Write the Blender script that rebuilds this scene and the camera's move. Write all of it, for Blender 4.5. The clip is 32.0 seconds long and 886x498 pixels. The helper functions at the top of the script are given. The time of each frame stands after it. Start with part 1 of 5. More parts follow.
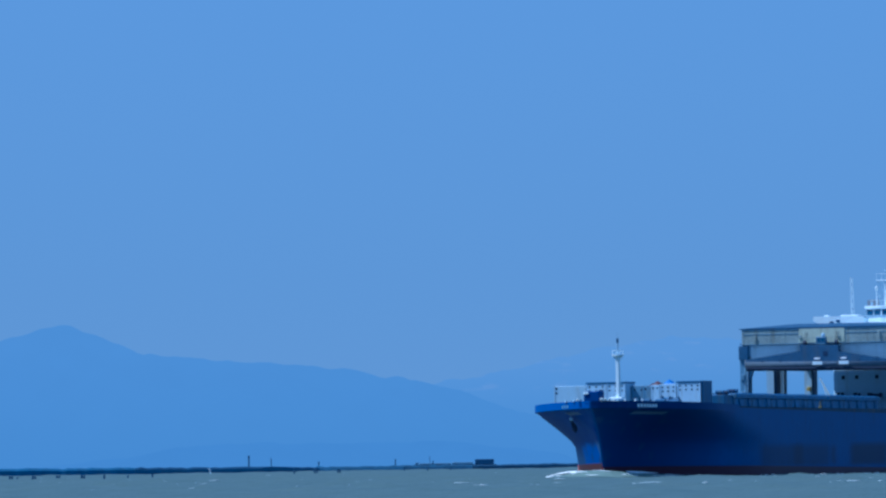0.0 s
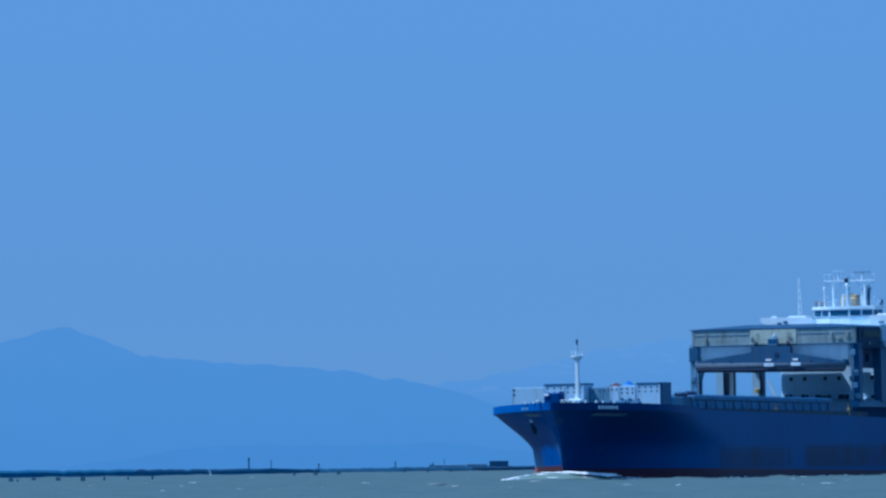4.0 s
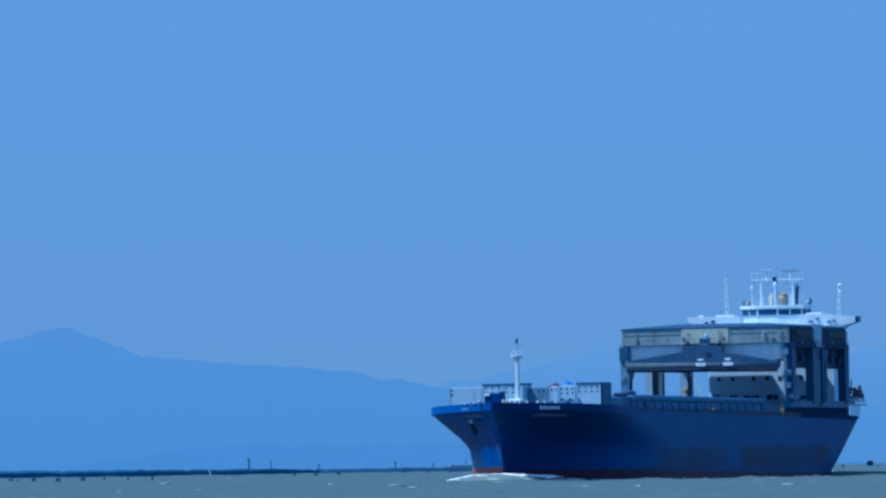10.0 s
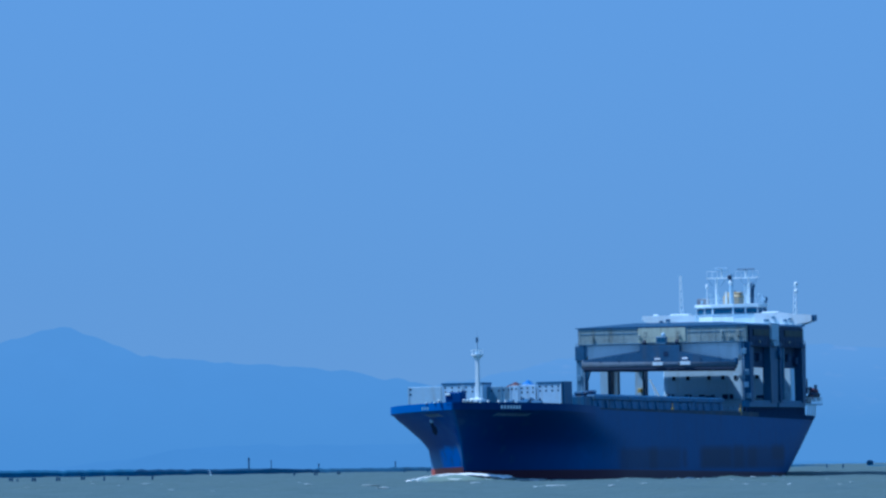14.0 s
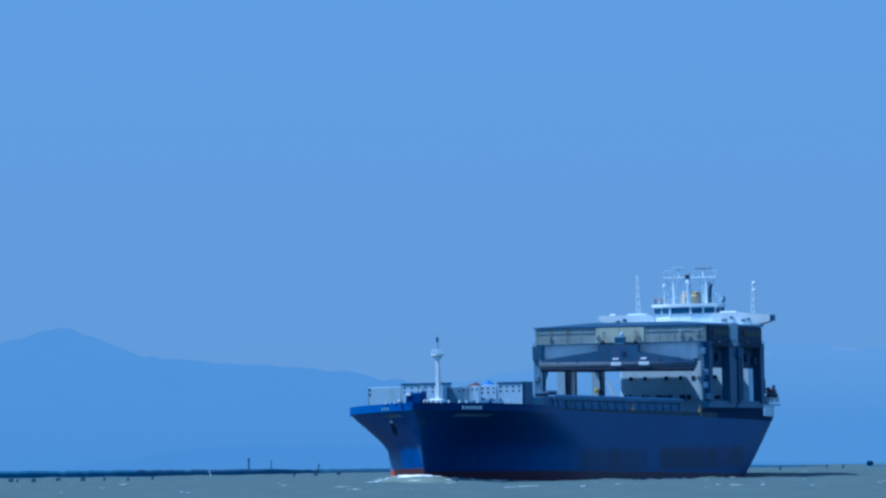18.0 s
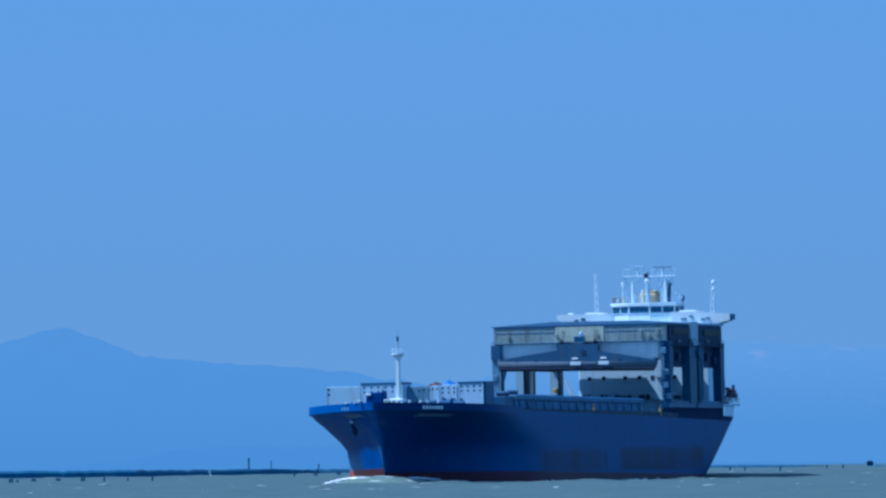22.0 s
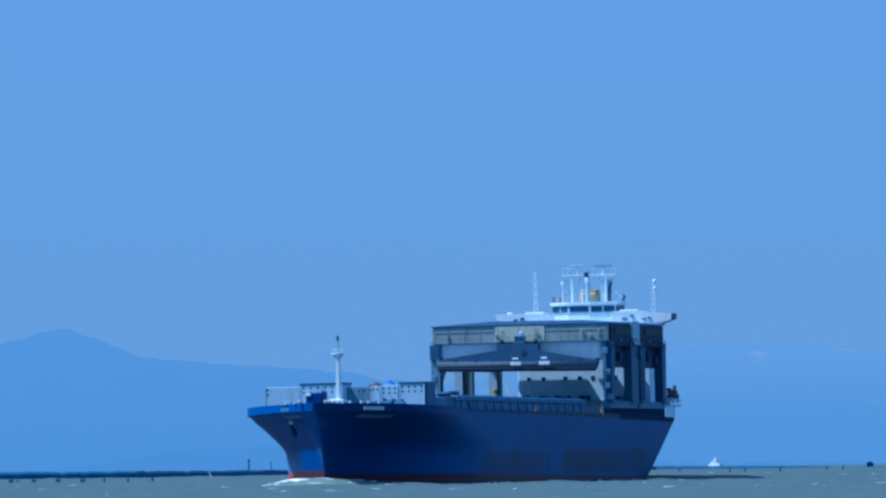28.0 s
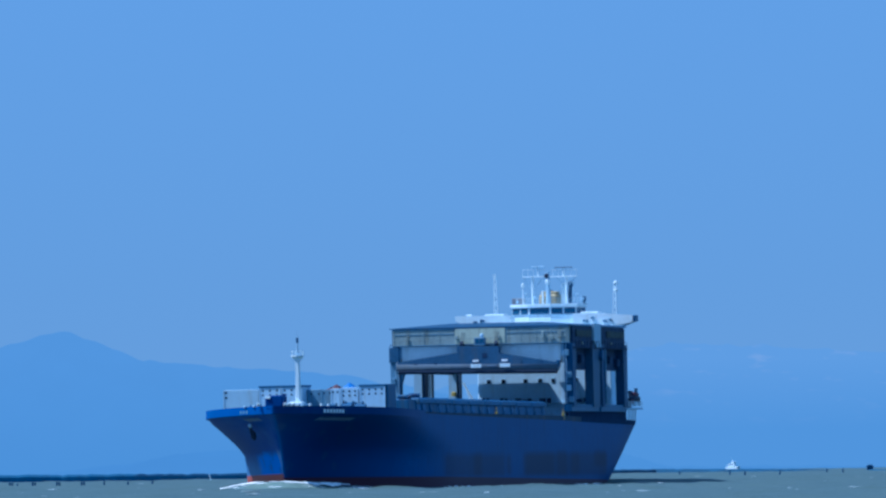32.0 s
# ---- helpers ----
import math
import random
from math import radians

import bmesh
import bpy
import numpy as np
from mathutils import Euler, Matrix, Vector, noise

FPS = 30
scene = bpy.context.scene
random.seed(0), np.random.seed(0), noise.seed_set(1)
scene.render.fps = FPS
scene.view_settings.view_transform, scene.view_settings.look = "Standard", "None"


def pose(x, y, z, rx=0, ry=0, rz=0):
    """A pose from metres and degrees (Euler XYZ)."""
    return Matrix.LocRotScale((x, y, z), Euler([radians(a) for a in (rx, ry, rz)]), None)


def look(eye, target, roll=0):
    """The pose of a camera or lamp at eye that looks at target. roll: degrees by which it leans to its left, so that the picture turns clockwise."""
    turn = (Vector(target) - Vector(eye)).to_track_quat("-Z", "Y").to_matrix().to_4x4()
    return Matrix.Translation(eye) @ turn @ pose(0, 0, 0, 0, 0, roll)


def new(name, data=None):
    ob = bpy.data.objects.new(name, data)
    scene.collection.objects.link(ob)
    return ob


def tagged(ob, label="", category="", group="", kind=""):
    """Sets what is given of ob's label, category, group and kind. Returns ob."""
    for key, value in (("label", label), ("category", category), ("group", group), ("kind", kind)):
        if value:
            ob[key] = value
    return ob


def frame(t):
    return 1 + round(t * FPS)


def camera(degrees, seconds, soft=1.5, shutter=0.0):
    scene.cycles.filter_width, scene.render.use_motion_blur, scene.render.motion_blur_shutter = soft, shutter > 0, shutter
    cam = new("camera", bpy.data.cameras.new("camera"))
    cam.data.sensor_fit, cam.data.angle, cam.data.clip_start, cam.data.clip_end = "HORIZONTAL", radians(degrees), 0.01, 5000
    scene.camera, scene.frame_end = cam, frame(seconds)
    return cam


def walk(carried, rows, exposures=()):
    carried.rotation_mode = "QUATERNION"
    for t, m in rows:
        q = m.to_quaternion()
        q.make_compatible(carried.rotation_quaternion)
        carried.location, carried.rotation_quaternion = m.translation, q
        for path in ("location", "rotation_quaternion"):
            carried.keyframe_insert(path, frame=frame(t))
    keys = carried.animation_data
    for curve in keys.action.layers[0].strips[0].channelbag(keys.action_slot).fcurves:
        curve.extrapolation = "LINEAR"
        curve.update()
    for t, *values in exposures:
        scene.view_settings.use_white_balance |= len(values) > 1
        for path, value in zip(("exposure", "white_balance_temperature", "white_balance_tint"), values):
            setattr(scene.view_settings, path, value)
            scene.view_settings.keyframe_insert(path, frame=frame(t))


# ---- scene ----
# ---- camera ----
EYE_HEIGHT = 3.5
LEAN = 0.6817            # degrees, the picture's right side rides high
FOCAL = 18000.0          # focal length in picture widths / 1568


def gaze(shift):
    """Pose of the fixed tripod camera; shift is a small nod, in 1/18000 rad."""
    rise = 817.99 - 441 + shift
    lean = radians(LEAN)
    side, up = math.sin(lean) * rise / FOCAL, math.cos(lean) * rise / FOCAL
    return look((0, 0, EYE_HEIGHT), (1000 * side, 1000, EYE_HEIGHT + 1000 * up), -LEAN)


NOD = [(0, -4.5), (0.5, -3.9), (1, -3.0), (1.5, -2.7), (2, -4.2), (2.5, -1.6), (3, -0.3), (3.5, -0.5), (5.5, -3.4), (6, -1.6),
       (6.5, -2.8), (7, 1.0), (7.5, 0.9), (8, -1.3), (9, -0.5), (10, -0.5), (11, -1.0), (12, -1.4), (13, -0.6), (14, -1.2),
       (14.5, -1.0), (16.5, 0.2), (18, -0.2), (20, -0.2), (22, -0.2), (24, 0.0), (24.5, -0.3), (25, 0.8), (25.5, 0.7),
       (27.5, 0.1), (28, 1.5), (28.5, 0.8), (29, 5.5), (29.5, 4.7), (30, 5.6), (30.5, 7.0), (31, 5.1), (31.5, 7.3), (32, 6.8)]
cam = camera(2 * math.degrees(math.atan(784 / FOCAL)), 32.0, soft=2.5)
walk(cam, [(t, gaze(n)) for t, n in NOD],
     exposures=[(0, -0.15, 4660, 10), (9, -0.10, 4690, 10), (20, -0.03, 4725, 10), (32, 0.0, 4735, 10)])

# ---- world and sun ----
SUN_FROM = Vector((-0.69, -0.10, 1.0)).normalized()
world = bpy.data.worlds.new("sky")
scene.world = world
world.use_nodes = True
wn, wl = world.node_tree.nodes, world.node_tree.links
sky = wn.new("ShaderNodeTexSky")
sky.sky_type = "NISHITA"
sky.sun_disc = False
sky.sun_elevation = math.asin(SUN_FROM.z)
sky.sun_rotation = math.atan2(SUN_FROM.x, SUN_FROM.y)
sky.air_density, sky.dust_density, sky.ozone_density = 1.0, 0.0, 6.0
tint = wn.new("ShaderNodeMix")
tint.data_type, tint.blend_type = "RGBA", "MULTIPLY"
tint.inputs["Factor"].default_value = 1.0
tint.inputs["B"].default_value = (0.33, 0.48, 0.81, 1)
wl.new(sky.outputs[0], tint.inputs["A"])
haze = wn.new("ShaderNodeMix")       # the hazy summer air evens out the low sky
haze.data_type = "RGBA"
haze.inputs["Factor"].default_value = 0.7
rise, lift, air = wn.new("ShaderNodeMapRange"), wn.new("ShaderNodeSeparateXYZ"), wn.new("ShaderNodeMix")
wl.new(wn.new("ShaderNodeTexCoord").outputs["Generated"], lift.inputs[0])
wl.new(lift.outputs["Z"], rise.inputs["Value"])
rise.inputs["From Min"].default_value, rise.inputs["From Max"].default_value = 0.018, 0.05
air.data_type = "RGBA"
air.inputs["A"].default_value = (1.850, 3.370, 5.26, 1)
air.inputs["B"].default_value = (2.030, 3.635, 5.60, 1)
wl.new(rise.outputs[0], air.inputs["Factor"])
wl.new(air.outputs["Result"], haze.inputs["B"])
wl.new(tint.outputs["Result"], haze.inputs["A"])
wl.new(haze.outputs["Result"], wn["Background"].inputs["Color"])
wn["Background"].inputs["Strength"].default_value = 0.10

sun = new("sun", bpy.data.lights.new("sun", "SUN"))
sun.data.energy, sun.data.angle, sun.data.color = 4.7, radians(0.53), (1.0, 0.95, 0.86)
sun.matrix_world = look(SUN_FROM * 50, (0, 0, 0))


# ---- materials ----
def material(name, color, rough=0.5, metal=0.0, var=0.12, scale=0.6, fine=6.0, bump=0.0, wear=None, wear_amount=0.0, coords="Object", spec=0.5):
    """Painted or natural surface: base colour broken up at two scales, with relief and worn patches."""
    m = bpy.data.materials.new(name)
    m.use_nodes = True
    n, l = m.node_tree.nodes, m.node_tree.links
    b = n["Principled BSDF"]
    b.inputs["Roughness"].default_value = rough
    b.inputs["Metallic"].default_value = metal
    b.inputs["Specular IOR Level"].default_value = spec
    tc = n.new("ShaderNodeTexCoord")
    big, small = n.new("ShaderNodeTexNoise"), n.new("ShaderNodeTexNoise")
    for tex, s in ((big, scale), (small, fine)):
        tex.inputs["Scale"].default_value = s
        tex.inputs["Detail"].default_value = 5
        l.new(tc.outputs[coords], tex.inputs["Vector"])
    both = n.new("ShaderNodeMath")
    both.operation = "ADD"
    l.new(big.outputs[0], both.inputs[0])
    l.new(small.outputs[0], both.inputs[1])
    ramp = n.new("ShaderNodeMapRange")
    ramp.inputs["From Min"].default_value, ramp.inputs["From Max"].default_value = 0.6, 1.4
    ramp.inputs["To Min"].default_value, ramp.inputs["To Max"].default_value = 1 - var, 1 + var
    l.new(both.outputs[0], ramp.inputs["Value"])
    mul = n.new("ShaderNodeVectorMath")
    mul.operation = "SCALE"
    mul.inputs[0].default_value = color
    l.new(ramp.outputs[0], mul.inputs["Scale"])
    out = mul.outputs[0]
    if wear:
        streak = n.new("ShaderNodeTexNoise")
        mapping = n.new("ShaderNodeMapping")
        mapping.inputs["Scale"].default_value = (0.9, 0.9, 0.12)
        l.new(tc.outputs[coords], mapping.inputs["Vector"])
        l.new(mapping.outputs[0], streak.inputs["Vector"])
        streak.inputs["Scale"].default_value, streak.inputs["Detail"].default_value = 1.0, 6
        cut = n.new("ShaderNodeMapRange")
        cut.inputs["From Min"].default_value, cut.inputs["From Max"].default_value = 0.52, 0.70
        cut.inputs["To Max"].default_value = wear_amount
        l.new(streak.outputs[0], cut.inputs["Value"])
        mix = n.new("ShaderNodeMix")
        mix.data_type = "RGBA"
        mix.inputs["B"].default_value = (*wear, 1)
        l.new(cut.outputs[0], mix.inputs["Factor"])
        l.new(out, mix.inputs["A"])
        out = mix.outputs["Result"]
    l.new(out, b.inputs["Base Color"])
    if bump:
        bp = n.new("ShaderNodeBump")
        bp.inputs["Strength"].default_value, bp.inputs["Distance"].default_value = bump, 0.05
        l.new(both.outputs[0], bp.inputs["Height"])
        l.new(bp.outputs[0], b.inputs["Normal"])
    return m


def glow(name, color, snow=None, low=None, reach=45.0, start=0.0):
    """Plain far distance behind everything else, glowing, with haze put into its colours."""
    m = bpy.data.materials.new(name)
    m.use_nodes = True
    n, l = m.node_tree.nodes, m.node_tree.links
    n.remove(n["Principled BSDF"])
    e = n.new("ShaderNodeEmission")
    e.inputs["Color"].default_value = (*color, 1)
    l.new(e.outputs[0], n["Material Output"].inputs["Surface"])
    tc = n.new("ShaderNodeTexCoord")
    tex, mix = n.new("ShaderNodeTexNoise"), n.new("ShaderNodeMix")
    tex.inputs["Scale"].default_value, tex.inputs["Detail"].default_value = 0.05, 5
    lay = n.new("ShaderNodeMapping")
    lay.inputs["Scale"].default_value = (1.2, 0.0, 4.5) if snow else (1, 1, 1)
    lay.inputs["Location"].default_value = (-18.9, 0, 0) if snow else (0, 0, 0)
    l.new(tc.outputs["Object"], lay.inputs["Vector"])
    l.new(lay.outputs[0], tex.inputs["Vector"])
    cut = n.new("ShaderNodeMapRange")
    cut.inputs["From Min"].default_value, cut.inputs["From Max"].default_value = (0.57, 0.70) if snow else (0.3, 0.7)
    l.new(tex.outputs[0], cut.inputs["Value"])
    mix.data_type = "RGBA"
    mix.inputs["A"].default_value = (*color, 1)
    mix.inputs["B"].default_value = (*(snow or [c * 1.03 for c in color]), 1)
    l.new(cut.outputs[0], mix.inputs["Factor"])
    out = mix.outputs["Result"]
    # haze thickening towards the base, blended into the emitted colour
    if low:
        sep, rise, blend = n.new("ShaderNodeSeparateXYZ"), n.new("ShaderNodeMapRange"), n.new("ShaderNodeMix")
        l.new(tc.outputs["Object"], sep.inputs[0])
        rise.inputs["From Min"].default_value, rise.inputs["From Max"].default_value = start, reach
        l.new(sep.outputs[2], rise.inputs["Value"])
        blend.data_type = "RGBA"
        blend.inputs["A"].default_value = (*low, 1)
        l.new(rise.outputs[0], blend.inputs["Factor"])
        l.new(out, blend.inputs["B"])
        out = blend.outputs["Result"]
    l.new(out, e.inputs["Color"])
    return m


def hull_paint():
    """Deep blue topsides over a dark red boot-top, with repaired patches and rust runs."""
    m = material("hull_blue_paint", (0.005, 0.074, 0.250), rough=0.5, spec=0.16, var=0.14, scale=0.05, fine=0.7, wear=(0.004, 0.055, 0.17), wear_amount=0.45)
    n, l = m.node_tree.nodes, m.node_tree.links
    b = n["Principled BSDF"]
    base = b.inputs["Base Color"].links[0].from_socket
    tc = n.new("ShaderNodeTexCoord")
    sep = n.new("ShaderNodeSeparateXYZ")
    l.new(tc.outputs["Object"], sep.inputs[0])

    def step(sock, edge, soft, rising=True):
        r = n.new("ShaderNodeMapRange")
        r.inputs["From Min"].default_value, r.inputs["From Max"].default_value = edge - soft, edge + soft
        r.inputs["To Min"].default_value, r.inputs["To Max"].default_value = (0, 1) if rising else (1, 0)
        l.new(sock, r.inputs["Value"])
        return r.outputs[0]

    def times(*socks):
        out = socks[0]
        for s in socks[1:]:
            q = n.new("ShaderNodeMath")
            q.operation = "MULTIPLY"
            l.new(out, q.inputs[0])
            if isinstance(s, float):
                q.inputs[1].default_value = s
            else:
                l.new(s, q.inputs[1])
            out = q.outputs[0]
        return out

    def over(mask, color, under):
        mix = n.new("ShaderNodeMix")
        mix.data_type = "RGBA"
        mix.inputs["B"].default_value = (*color, 1)
        l.new(mask, mix.inputs["Factor"])
        l.new(under, mix.inputs["A"])
        return mix.outputs["Result"]

    x, y, z = sep.outputs
    # ragged edges for the paint repairs
    tex = n.new("ShaderNodeTexNoise")
    tex.inputs["Scale"].default_value, tex.inputs["Detail"].default_value = 0.45, 5
    l.new(tc.outputs["Object"], tex.inputs["Vector"])

    def ragged(sock, amount):
        q = n.new("ShaderNodeMath")
        q.operation = "MULTIPLY_ADD"
        q.inputs[1].default_value = amount
        l.new(tex.outputs[0], q.inputs[0])
        l.new(sock, q.inputs[2])
        return q.outputs[0]

    starboard = step(y, -0.2, 0.2, False)
    port = step(y, 0.2, 0.2)
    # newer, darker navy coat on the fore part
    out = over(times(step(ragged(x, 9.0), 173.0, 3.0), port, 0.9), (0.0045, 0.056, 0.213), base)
    out = over(times(step(x, 157, 9.0), starboard, 0.95), (0.0005, 0.036, 0.225), out)
    # port side near the stem, darkened to cancel the light falling on it
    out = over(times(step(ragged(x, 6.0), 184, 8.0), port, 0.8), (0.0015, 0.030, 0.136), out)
    # shade on the port bow's upper edge, painted in as a darker band
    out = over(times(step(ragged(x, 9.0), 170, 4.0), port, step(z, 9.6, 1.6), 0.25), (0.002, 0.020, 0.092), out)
    # scuffed grey paint on the starboard bow
    scuff = step(tex.outputs[0], 0.50, 0.14)
    out = over(times(scuff, starboard, step(x, 191, 4.0), 0.38), (0.038, 0.130, 0.330), out)
    out = over(times(starboard, step(ragged(z, 2.5), 5.9, 1.2, False), 0.75), (0.100, 0.235, 0.450), out)
    scrape = step(tex.outputs[0], 0.62, 0.06)
    out = over(times(scrape, port, step(x, 184, 4.0), 0.3), (0.04, 0.085, 0.16), out)
    # fresh lighter blue on the starboard forefoot
    fresh = times(step(ragged(x, 4.0), 185.2, 1.2), starboard, step(ragged(z, 2.0), 6.6, 0.5, False))
    out = over(times(fresh, 0.9), (0.016, 0.200, 0.740), out)
    # scraped stem bar, and gouges in the fresh paint
    out = over(times(step(x, 194.25, 0.3), starboard, step(z, 6.0, 0.6, False), 0.75), (0.17, 0.29, 0.44), out)
    out = over(times(fresh, scrape, 0.7), (0.02, 0.10, 0.34), out)
    # darker repair patches low on the side
    for x0, x1, z0, z1 in ((108, 151, 1.6, 5.2), (28, 94, 1.5, 5.3), (125, 131, 1.7, 5.2), (103, 107, 1.8, 5.0), (70, 92, 1.8, 5.3), (60, 68, 1.6, 5.6), (50, 57, 1.7, 5.2), (28, 38, 3.0, 5.6)):
        patch = times(step(x, x0, 1.4), step(x, x1, 1.4, False), step(z, z0, 0.4), step(z, z1, 0.6, False), step(y, 5.0, 0.2), 0.52)
        out = over(patch, (0.004, 0.014, 0.05), out)
    # boot-top, its edge climbing towards the bow as the ship is down by the stern
    line = n.new("ShaderNodeMath")
    line.operation = "MULTIPLY_ADD"
    line.inputs[1].default_value = -0.0076
    l.new(x, line.inputs[0])
    l.new(z, line.inputs[2])
    out = over(step(line.outputs[0], 0.45, 0.14, False), (0.055, 0.015, 0.034), out)
    # one red boot-top: sunlit side painted brighter to starboard, shaded side darker to port
    out = over(times(step(line.outputs[0], 1.05, 0.12, False), step(y, -0.1, 0.15, False)), (0.40, 0.085, 0.055), out)
    l.new(out, b.inputs["Base Color"])
    return m


def water_material(name, dark, light, rough=0.45, gloss=0.3):
    m = bpy.data.materials.new(name)
    m.use_nodes = True
    n, l = m.node_tree.nodes, m.node_tree.links
    b = n["Principled BSDF"]
    tc = n.new("ShaderNodeTexCoord")
    a = n.new("ShaderNodeTexNoise")
    a.inputs["Scale"].default_value, a.inputs["Detail"].default_value = 0.06, 6
    l.new(tc.outputs["Object"], a.inputs["Vector"])
    r = n.new("ShaderNodeMix")
    r.data_type = "RGBA"
    r.inputs["A"].default_value, r.inputs["B"].default_value = dark, light
    l.new(a.outputs[0], r.inputs["Factor"])
    l.new(r.outputs["Result"], b.inputs["Base Color"])
    b.inputs["Roughness"].default_value = rough
    b.inputs["IOR"].default_value = 1.33
    b.inputs["Specular IOR Level"].default_value = gloss
    c = n.new("ShaderNodeTexNoise")
    c.inputs["Scale"].default_value, c.inputs["Detail"].default_value = 1.2, 5
    l.new(tc.outputs["Object"], c.inputs["Vector"])
    bp = n.new("ShaderNodeBump")
    bp.inputs["Strength"].default_value, bp.inputs["Distance"].default_value = 0.8, 0.15
    l.new(c.outputs[0], bp.inputs["Height"])
    l.new(bp.outputs[0], b.inputs["Normal"])
    return m


WATER = water_material("turbid_sea_water", (0.068, 0.110, 0.106, 1), (0.094, 0.137, 0.126, 1))
# wash along the port side, its colour lifted to offset the hull's shade
WASH = water_material("lightened_wash", (0.26, 0.36, 0.34, 1), (0.36, 0.45, 0.42, 1), 0.3, 0.5)
AERATED = water_material("aerated_green_water", (0.150, 0.225, 0.205, 1), (0.21, 0.29, 0.26, 1), 0.2, 0.5)
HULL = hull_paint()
NAVY = material("dark_navy_paint", (0.002, 0.045, 0.20), rough=0.55, spec=0.15, var=0.12, scale=0.3, fine=2.0)
BULWARK_SUNLIT = material("bulwark_sunlit_blue_paint", (0.006, 0.085, 0.33), rough=0.5, spec=0.2, var=0.12, scale=0.2, fine=2.0)
DECK = material("deck_green_grey_paint", (0.087, 0.14, 0.15), rough=0.7, var=0.2, scale=0.1, fine=1.5, wear=(0.104, 0.07, 0.04), wear_amount=0.4)
COAMING = material("coaming_blue_grey_paint", (0.022, 0.100, 0.22), rough=0.5, var=0.2, scale=0.15, fine=1.5, wear=(0.06, 0.085, 0.10), wear_amount=0.5, spec=0.3)
HATCH = material("hatch_cover_grey_blue_paint", (0.044, 0.148, 0.300), rough=0.55, var=0.4, scale=0.2, fine=2.0, wear=(0.10, 0.14, 0.15), wear_amount=0.6, spec=0.3)
WHITE = material("white_ship_paint", (0.72, 0.83, 0.87), rough=0.35, var=0.05, scale=0.2, fine=2.0, wear=(0.392, 0.36, 0.26), wear_amount=0.15)
HOUSE = material("accommodation_grey_white_paint", (0.57, 0.79, 0.97), rough=0.5, var=0.07, scale=0.2, fine=2.0, wear=(0.296, 0.34, 0.32), wear_amount=0.25)
BIN = material("bin_off_white_paint", (0.42, 0.60, 0.77), rough=0.5, var=0.10, scale=0.4, fine=3.0, wear=(0.261, 0.26, 0.22), wear_amount=0.35)
SCREEN = material("light_grey_screen_paint", (0.90, 0.93, 0.93), rough=0.5, var=0.08, scale=0.2, fine=2.0, wear=(0.348, 0.34, 0.26), wear_amount=0.2)
PALE = material("pale_grey_paint", (0.36, 0.53, 0.67), rough=0.5, var=0.08, scale=0.2, fine=2.0, wear=(0.261, 0.25, 0.20), wear_amount=0.25)
GIRDER = material("weathered_grey_green_paint", (0.265, 0.335, 0.335), rough=0.55, var=0.3, scale=0.3, fine=2.5, wear=(0.174, 0.17, 0.12), wear_amount=0.5)
CREAM = material("weathered_cream_paint", (0.48, 0.53, 0.42), rough=0.55, var=0.15, scale=0.3, fine=2.5, wear=(0.191, 0.18, 0.12), wear_amount=0.45)
CRANE = material("crane_steel_blue_paint", (0.030, 0.100, 0.20), rough=0.5, var=0.2, scale=0.2, fine=2.0, wear=(0.11, 0.13, 0.15), wear_amount=0.4, spec=0.3)
COAMING_SIDE = material("coaming_side_grubby_grey_paint", (0.072, 0.185, 0.350), rough=0.55, var=0.3, scale=0.2, fine=1.5, wear=(0.09, 0.11, 0.12), wear_amount=0.6, spec=0.25)
GUNWALE = material("grimy_deck_edge_paint", (0.026, 0.056, 0.098), rough=0.6, var=0.4, scale=0.15, fine=1.2, wear=(0.09, 0.09, 0.085), wear_amount=0.5, spec=0.15)
EDGE = material("deck_edge_shade_paint", (0.018, 0.042, 0.098), rough=0.8, var=0.3, scale=0.2, fine=1.5, spec=0.05)
BEAM = material("hoisting_beam_blue_grey_paint", (0.040, 0.105, 0.200), rough=0.5, var=0.2, scale=0.2, fine=2.0, wear=(0.09, 0.11, 0.13), wear_amount=0.4, spec=0.3)
BEAM_FACE = material("weathered_chord_grey_paint", (0.105, 0.145, 0.195), rough=0.7, var=0.25, scale=0.12, fine=1.5, wear=(0.15, 0.15, 0.15), wear_amount=0.5, spec=0.3)
LEG_BLUE = material("crane_leg_dark_blue_paint", (0.021, 0.080, 0.180), rough=0.5, var=0.25, scale=0.2, fine=2.0, wear=(0.05, 0.085, 0.13), wear_amount=0.5, spec=0.25)
SILL = material("crane_sill_mid_blue_paint", (0.055, 0.150, 0.280), rough=0.5, var=0.2, scale=0.2, fine=2.0, wear=(0.05, 0.085, 0.13), wear_amount=0.4, spec=0.3)
CRANE_GREY = material("crane_leg_grey_paint", (0.122, 0.245, 0.37), rough=0.5, var=0.2, scale=0.2, fine=2.0, wear=(0.10, 0.11, 0.11), wear_amount=0.5)
ROOF = material("crane_roof_blue_sheet", (0.115, 0.235, 0.385), rough=0.45, var=0.1, scale=0.3, fine=2.0)
SHADE = material("dark_steel", (0.021, 0.050, 0.115), rough=0.65, var=0.4, scale=0.4, fine=2.5, wear=(0.045, 0.05, 0.06), wear_amount=0.6, spec=0.2)
OLIVE = material("grubby_olive_paint", (0.055, 0.078, 0.078), rough=0.7, var=0.3, scale=0.3, fine=2.0, wear=(0.10, 0.085, 0.04), wear_amount=0.4, spec=0.2)
DARK = material("dark_machinery_paint", (0.019, 0.033, 0.066), rough=0.5, var=0.2, scale=0.5, fine=3.0, spec=0.25)
HOLE = material("dark_opening", (0.020, 0.034, 0.064), rough=0.8, var=0.1, spec=0.1)
